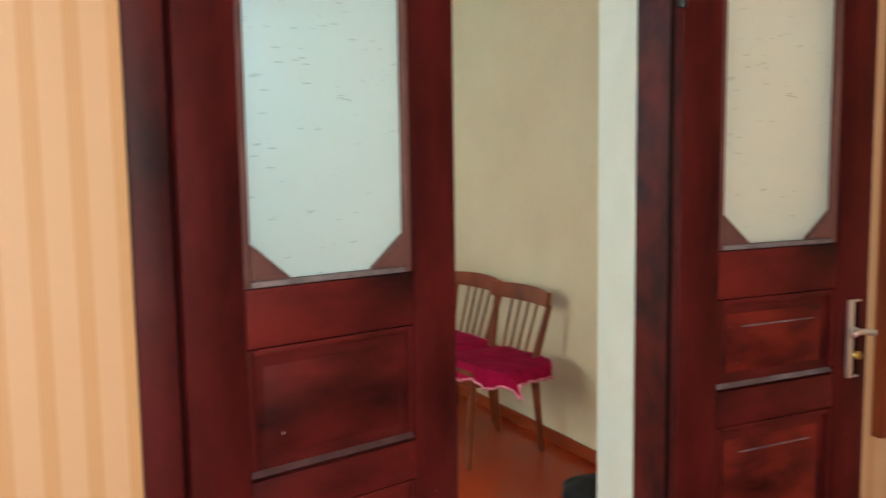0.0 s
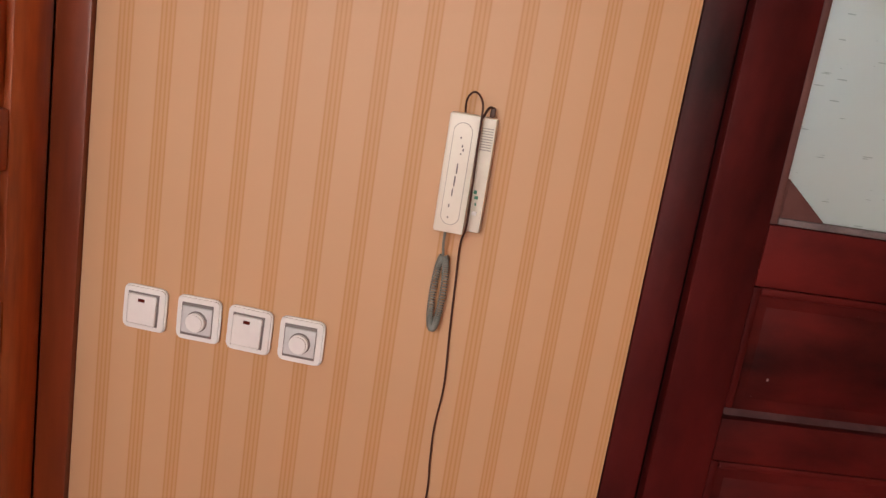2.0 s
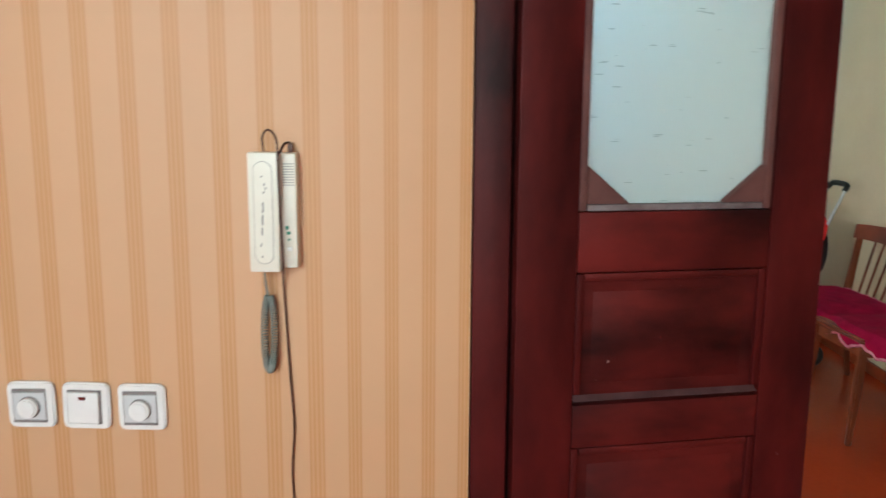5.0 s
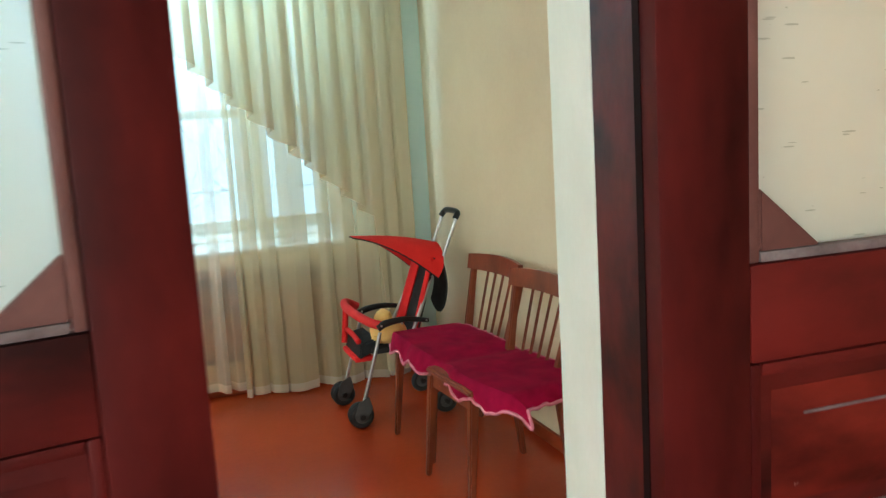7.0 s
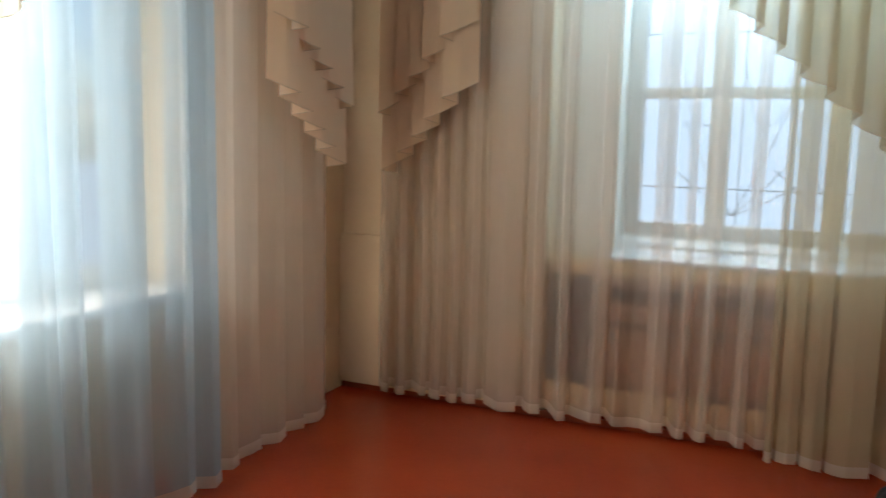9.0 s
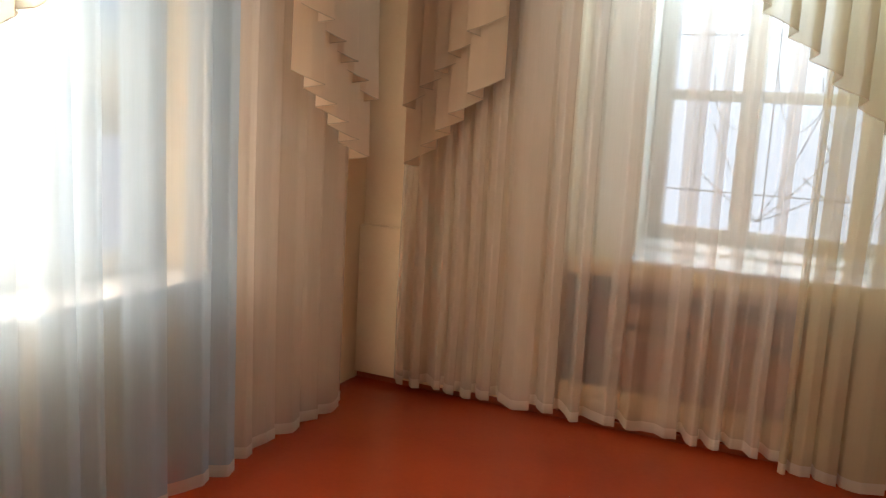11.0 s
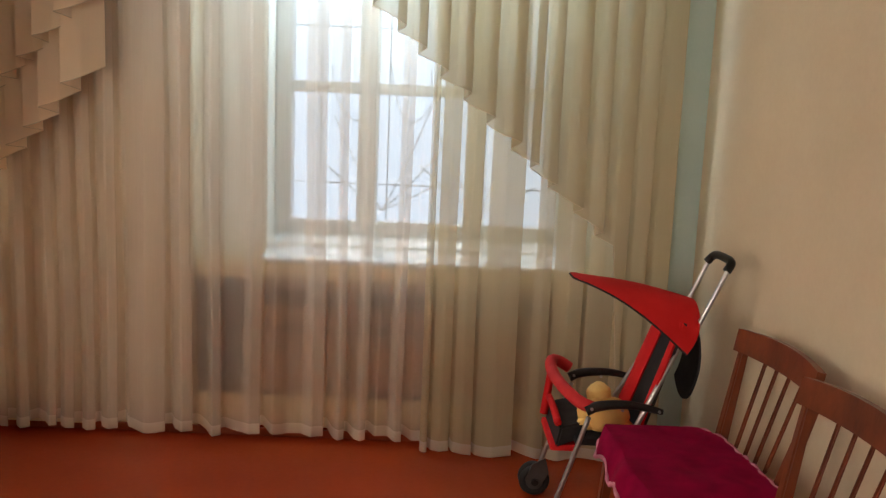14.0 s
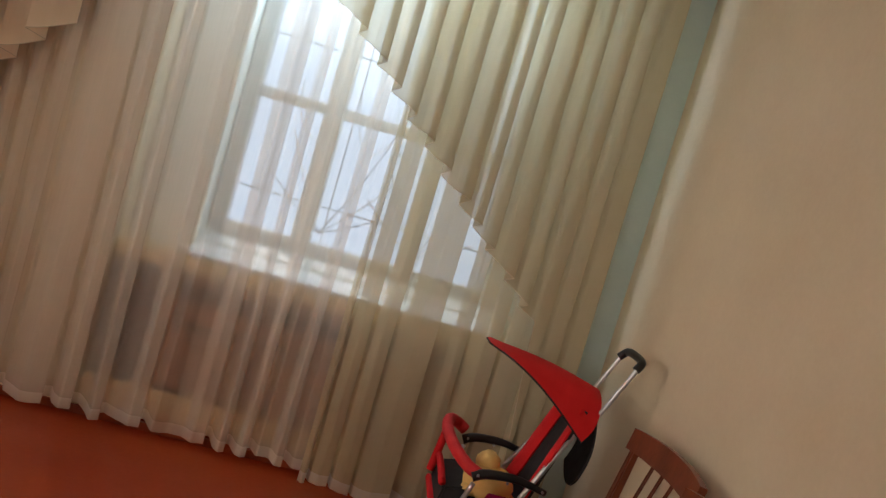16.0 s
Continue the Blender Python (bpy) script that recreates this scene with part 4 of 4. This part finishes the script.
def coil_loop():
    """The handset cord, a tight coil hanging in a narrow loop."""
    mid = []
    for k in range(481):
        ang = math.radians(100 + 340 * k / 480)
        mid.append(Vector((0.5175 + 0.0085 * math.cos(ang), -0.018 + 0.004 * math.sin(ang), 0.965 + 0.062 * math.sin(ang))))
    pts = []
    for i in range(0, 481):
        ahead = (mid[min(i + 1, 480)] - mid[max(i - 1, 0)]).normalized()
        side = ahead.cross(Vector((0, 1, 0))).normalized()
        turn = i * math.tau / 6
        pts.append(mid[i] + 0.0054 * (side * math.cos(turn) + Vector((0, 1, 0)) * math.sin(turn)))
    bm = bmesh.new()
    rings = []
    for i, p in enumerate(pts):
        ahead = (pts[min(i + 1, 480)] - pts[max(i - 1, 0)]).normalized()
        s1 = ahead.orthogonal().normalized()
        s2 = ahead.cross(s1)
        rings.append([bm.verts.new(p + 0.0014 * (s1 * math.cos(k * math.tau / 5) + s2 * math.sin(k * math.tau / 5))) for k in range(5)])
    for a, b in zip(rings, rings[1:]):
        shift = min(range(5), key=lambda s: sum((a[k].co - b[(k + s) % 5].co).length for k in range(5)))
        for k in range(5):
            bm.faces.new((a[k], a[(k + 1) % 5], b[(k + 1 + shift) % 5], b[(k + shift) % 5]))
    return bm


part("coiled_cord", coil_loop(), CORD_GREY, intercom, "grey coiled handset cord hanging in a loop")

board = thing("wall_board", pose(0, 0, 0), "brown wooden board hung on the striped wallpaper", "board")
part("frame_strip", boxed((2.618, -0.012, 0.66), (2.673, 0.020, 1.75), 0.004), KNOT_WOOD, board)
part("frame_strip", boxed((3.10, -0.012, 0.66), (3.155, 0.020, 1.75), 0.004), KNOT_WOOD, board)
part("frame_strip", boxed((2.674, -0.012, 0.66), (3.099, 0.020, 0.715), 0.004), KNOT_WOOD, board)
part("frame_strip", boxed((2.674, -0.012, 1.695), (3.099, 0.020, 1.75), 0.004), KNOT_WOOD, board)
part("field", boxed((2.674, 0.006, 0.716), (3.099, 0.018, 1.694)), CREAM, board)


# ---- chairs ----
def wooden_chair(m, label):
    """Spindle-back chair; local x across, +y towards the back, floor at z = 0."""
    c = thing("wooden_chair", m, label, "chair", "chairs along the wall")

    def leg(x0, y0, z0, x1, y1, z1, w0, w1, name):
        bm = bmesh.new()
        made = bmesh.ops.create_cube(bm, size=1.0)["verts"]
        for v in made:
            low = v.co.z < 0
            w, bx, by, bz = (w0, x0, y0, z0) if low else (w1, x1, y1, z1)
            v.co = Vector((bx + v.co.x * w, by + v.co.y * w, bz))
        bmesh.ops.bevel(bm, geom=list(bm.edges), offset=0.005, segments=2, affect="EDGES")
        return part(name, bm, CHAIR, c)
    for sx in (-1, 1):
        leg(sx * 0.195, -0.198, 0.0, sx * 0.178, -0.160, 0.415, 0.022, 0.036, "leg")
        leg(sx * 0.185, 0.225, 0.0, sx * 0.180, 0.180, 0.43, 0.022, 0.036, "leg")
        leg(sx * 0.182, 0.180, 0.431, sx * 0.216, 0.245, 0.712, 0.034, 0.026, "back_post")
        part("side_rail", boxed((sx * 0.180 - 0.011, -0.141, 0.365), (sx * 0.180 + 0.011, 0.160, 0.412), 0.003), CHAIR, c)
    part("front_rail", boxed((-0.159, -0.171, 0.365), (0.159, -0.149, 0.412), 0.003), CHAIR, c)
    part("back_rail", boxed((-0.160, 0.170, 0.365), (0.160, 0.192, 0.412), 0.003), CHAIR, c)
    part("seat", prism([(-0.200, -0.182), (0.200, -0.182), (0.19, 0.158), (-0.19, 0.158)], 2, 0.416, 0.440, 0.008), CHAIR, c)

    def rail(u, v):
        x = (u - 0.5) * 0.465
        bow = 0.030 * (1 - (2 * u - 1) ** 2)
        return Vector((x, 0.236 + bow + 0.012 * v, 0.705 + 0.068 * v + 0.010 * v * (1 - (2 * u - 1) ** 2)))
    bm = sheet(rail, 14, 2, 0.022)
    part("top_rail", bm, CHAIR, c)
    for k in range(4):
        x = -0.105 + 0.07 * k
        leg(x * 0.86, 0.185, 0.441, x, 0.262, 0.708, 0.013, 0.012, "spindle")
    return c


chair_1 = wooden_chair(pose(2.590, 2.055, 0, 0, 0, -86), "reddish brown spindle-back wooden chair against the wall")
chair_2 = copy_thing(chair_1, pose(2.612, 2.550, 0, 0, 0, -85))
tagged(chair_2, "reddish brown spindle-back wooden chair beside the stroller")


def seat_cloth():
    """One plush cloth laid over both seats, its edge sagging between and before them."""
    cover = thing("chair_cover", pose(0, 0, 0), "burgundy plush cloth with pink lace edge over two chairs", "cloth")

    def at(u, v):
        y = 1.615 + 1.20 * u + 0.06 * v * (1 - u) * 1.2
        front, back = 2.448 - 0.085 * u + 0.012 * math.sin(u * 17), 2.835 - 0.09 * u
        round_end = 0.10 * max(0.0, (abs(2 * u - 1) - 0.72) / 0.28) ** 2 * (abs(2 * v - 1)) ** 3
        x = front + (back - front) * v
        x += round_end * (1 if v < 0.5 else -1)
        over = max(0.0, 0.10 - v) / 0.10
        ends = max(0.0, abs(2 * u - 1) - 0.90) / 0.10
        gap = math.exp(-((u - 0.49) / 0.05) ** 2)
        z = 0.468 - 0.062 * over ** 1.6 - 0.040 * ends ** 1.5 - 0.016 * gap + 0.006 * noise.noise(Vector((x * 9, y * 9, 2)))
        z += over * 0.014 * math.sin(u * 40)
        return Vector((x, y, z))
    bm = sheet(at, 80, 40)
    under = bmesh.ops.extrude_face_region(bm, geom=list(bm.faces), use_keep_orig=True)["geom"]
    bmesh.ops.translate(bm, vec=(0, 0, -0.006), verts=[g for g in under if isinstance(g, bmesh.types.BMVert)])
    bmesh.ops.recalc_face_normals(bm, faces=bm.faces)
    part("cloth", bm, CLOTH, cover)
    rim = [at(k / 46, 0) for k in range(47)] + [at(1, k / 12) for k in range(1, 12)] + [at(1 - k / 46, 1) for k in range(47)] + [at(0, 1 - k / 12) for k in range(1, 12)]
    ripple = [p + Vector((0.003 * math.sin(i * 2.1), 0.003 * math.cos(i * 1.7), -0.004 + 0.003 * math.sin(i * 2.9))) for i, p in enumerate(rim)]
    part("lace_edge", tube(ripple, 0.0065, 6, closed=True), FRINGE, cover, "crinkled pink lace edging")
    return cover


seat_cloth()


# ---- stroller ----
def stroller():
    """A light folding stroller facing the side window."""
    s = thing("stroller", pose(0, 0, 0), "red and black folding stroller with silver tubes by the curtain", "stroller")
    near, far, mid = 2.90, 3.27, 3.085

    def wheel(x, y, r):
        w = part("wheel", disc((x, y, r), (0, 1, 0), r * 0.62, 0.018, 24, 0.003), FORK_GREY, s)
        bm = bmesh.new()
        seg, sec = 28, 10
        rings = []
        for i in range(seg):
            a = i * math.tau / seg
            rings.append([bm.verts.new((x + math.cos(a) * (r - 0.014 + 0.014 * math.cos(b)), y + 0.013 * math.sin(b), r + math.sin(a) * (r - 0.014 + 0.014 * math.cos(b))))
                          for b in (k * math.tau / sec for k in range(sec))])
        for i in range(seg):
            for k in range(sec):
                bm.faces.new((rings[i][k], rings[i][(k + 1) % sec], rings[(i + 1) % seg][(k + 1) % sec], rings[(i + 1) % seg][k]))
        part("tyre", bm, RUBBER, w, "black rubber tyre")
        part("hub", disc((x, y, r), (0, 1, 0), 0.014, 0.05, 16, 0.003), BLACK, w)
        return w
    for y in (near, far):
        for dy in (-0.022, 0.022):
            wheel(2.275, y + dy, 0.058)
        wheel(2.70, y, 0.058)
        part("fork_cover", prism([(2.238, 0.062), (2.300, 0.045), (2.326, 0.095), (2.312, 0.150), (2.262, 0.128)], 1, y - 0.040, y - 0.034, 0.002), FORK_GREY, s, "grey plastic wheel fork cover")
        part("front_leg", tube([(2.290, y, 0.10), (2.335, y, 0.24), (2.395, y, 0.435)], 0.0085, 10), STEEL, s, "silver tube")
        part("rear_leg", tube([(2.70, y, 0.07), (2.655, y, 0.22), (2.60, y, 0.40)], 0.0085, 10), STEEL, s)
        part("push_tube", tube([(2.555, y * 0.9 + mid * 0.1, 0.40), (2.645, y * 0.75 + mid * 0.25, 0.58), (2.705, y * 0.6 + mid * 0.4, 0.69)], 0.009, 10), STEEL, s, "silver tube")
        part("armrest", tube([(2.385, y, 0.455), (2.43, y, 0.475), (2.53, y, 0.482), (2.635, y, 0.462)], 0.014, 10, radii=[0.018, 0.017, 0.014, 0.010]), BLACK, s, "black curved plastic armrest")
        for x in (2.40, 2.50, 2.62):
            part("rivet", disc((x, y - 0.0165, 0.468), (0, 1, 0), 0.005, 0.004, 10), STEEL, s)
    # telescopic handle
    for y in (mid - 0.095, mid + 0.105):
        part("handle_tube", tube([(2.735, y, 0.69), (2.788, y, 0.81), (2.840, y, 0.932)], 0.008, 10), STEEL, s)
        part("tube_collar", disc((2.742, y, 0.706), (0.4, 0, 0.9), 0.0125, 0.03, 14, 0.003), BLACK, s)
    part("grip", tube([(2.832, mid - 0.097, 0.922), (2.848, mid - 0.088, 0.944), (2.853, mid - 0.06, 0.953), (2.854, mid + 0.005, 0.955), (2.853, mid + 0.07, 0.953), (2.848, mid + 0.098, 0.944),
                       (2.832, mid + 0.107, 0.922)], 0.0145, 12), BLACK, s, "black plastic push grip")
    # padded bumper bar
    part("bumper_bar", tube([(2.415, near + 0.01, 0.462), (2.365, near + 0.03, 0.478), (2.318, near + 0.11, 0.505), (2.300, mid + 0.06, 0.520), (2.312, far - 0.04, 0.530), (2.350, far + 0.005, 0.512), (2.385, far + 0.01, 0.49)],
                            0.021, 14), RED_FOAM, s, "red foam covered bumper bar")
    part("front_strap", tube([(2.312, far - 0.05, 0.51), (2.300, far - 0.06, 0.42), (2.290, far - 0.06, 0.335)], 0.015, 10), RED, s)
    part("foot_rest", boxed((2.285, near + 0.07, 0.285), (2.375, far - 0.03, 0.312), 0.012), RED, s, "red padded foot rest")
    part("leg_panel", prism([(2.300, 0.30), (2.385, 0.335), (2.40, 0.395), (2.315, 0.375)], 1, near + 0.06, far - 0.03, 0.008), BLACK_CLOTH, s)
    part("foot_strap", tube([(2.305, near + 0.06, 0.39), (2.305, mid, 0.402), (2.305, far - 0.03, 0.40)], 0.013, 10), RED, s)
    # seat and backrest
    part("seat", boxed((2.36, near + 0.025, 0.325), (2.62, far - 0.025, 0.352), 0.012), BLACK_CLOTH, s, "black fabric seat")

    def back(u, v):
        w = 0.155 - 0.03 * v
        y = mid + (2 * u - 1) * w
        return Vector((2.575 + 0.135 * v + 0.02 * (1 - (2 * u - 1) ** 2), y, 0.345 + 0.40 * v))
    part("backrest", sheet(back, 14, 14, 0.012), BLACK_CLOTH, s, "black fabric backrest")
    for k in (0.0, 0.74):
        def side(u, v, k=k):
            p = back(k + 0.26 * u, v)
            return p + Vector((-0.014 - 0.012 * math.sin(math.pi * u), (k - 0.37) * 0.03, 0.004))
        part("side_padding", sheet(side, 8, 14, 0.008), RED, s, "red padded backrest edge")

    def flap(u, v):
        y = mid + (2 * u - 1) * (0.10 - 0.02 * v)
        return Vector((2.742 + 0.026 * math.sin(math.pi * (1 - v) * 0.85) + 0.02 * v, y, 0.455 + 0.27 * v + 0.05 * (2 * u - 1) ** 2 * (1 - v)))
    part("rear_basket", sheet(flap, 10, 12, 0.008), BLACK_CLOTH, s, "black fabric basket behind the backrest")

    def hood(u, v):
        q = 2 * v - 1
        w = 0.045 + 0.165 * u ** 0.55
        x = 2.345 + 0.425 * u - 0.020 * q * q * u - 0.05 * q ** 6 * u
        top = 0.868 - 0.066 * u + 0.016 * math.sin(math.pi * u)
        return Vector((x, mid + 0.03 + w * q, top - 0.145 * u ** 1.4 * abs(q) ** 2.0))
    part("sun_canopy", sheet(hood, 26, 26, 0.006), RED, s, "bright red pointed fabric sun canopy")
    rim = [hood(k / 16, 0) for k in range(16, -1, -1)] + [hood(0, k / 6) for k in range(1, 6)] + [hood(k / 16, 1) for k in range(17)]
    part("canopy_piping", tube([p + Vector((0, 0, -0.003)) for p in rim], 0.0035, 6), BLACK_CLOTH, s, "thin dark piping on the canopy edge")
    return s


stroller()


def plush_toy():
    """A soft pale yellow toy lying on the stroller's seat, plain in shape."""
    bm = bmesh.new()
    for (x, y, z), r, sq in (((2.465, 3.01, 0.412), 0.074, (1.2, 1.0, 0.84)), ((2.45, 3.03, 0.472), 0.043, (1.0, 1.0, 1.0)), ((2.41, 2.985, 0.385), 0.030, (1.3, 0.9, 0.8)), ((2.52, 2.985, 0.385), 0.030, (1.3, 0.9, 0.8))):
        made = bmesh.ops.create_icosphere(bm, subdivisions=3, radius=1.0)["verts"]
        for v in made:
            n = 1 + 0.12 * noise.noise(v.co * 2.3 + Vector((x, y, z)) * 9)
            v.co = Vector((x + v.co.x * r * sq[0] * n, y + v.co.y * r * sq[1] * n, z + v.co.z * r * sq[2] * n))
    return tagged(linked("plush_toy", bm, YELLOW), "soft pale yellow plush toy lying on the stroller seat", "toy")


plush_toy()


def black_bag():
    bm = bmesh.new()
    made = bmesh.ops.create_icosphere(bm, subdivisions=4, radius=1.0)["verts"]
    for v in made:
        n = 1 + 0.15 * noise.noise(v.co * 1.8)
        v.co = Vector((2.665 + v.co.x * 0.11 * n, 1.29 + v.co.y * 0.10 * n, max(0.001, 0.05 + v.co.z * 0.06 * n)))
    return tagged(linked("bag", bm, BLACK_CLOTH), "small black soft bag lying on the painted floor", "bag")


black_bag()
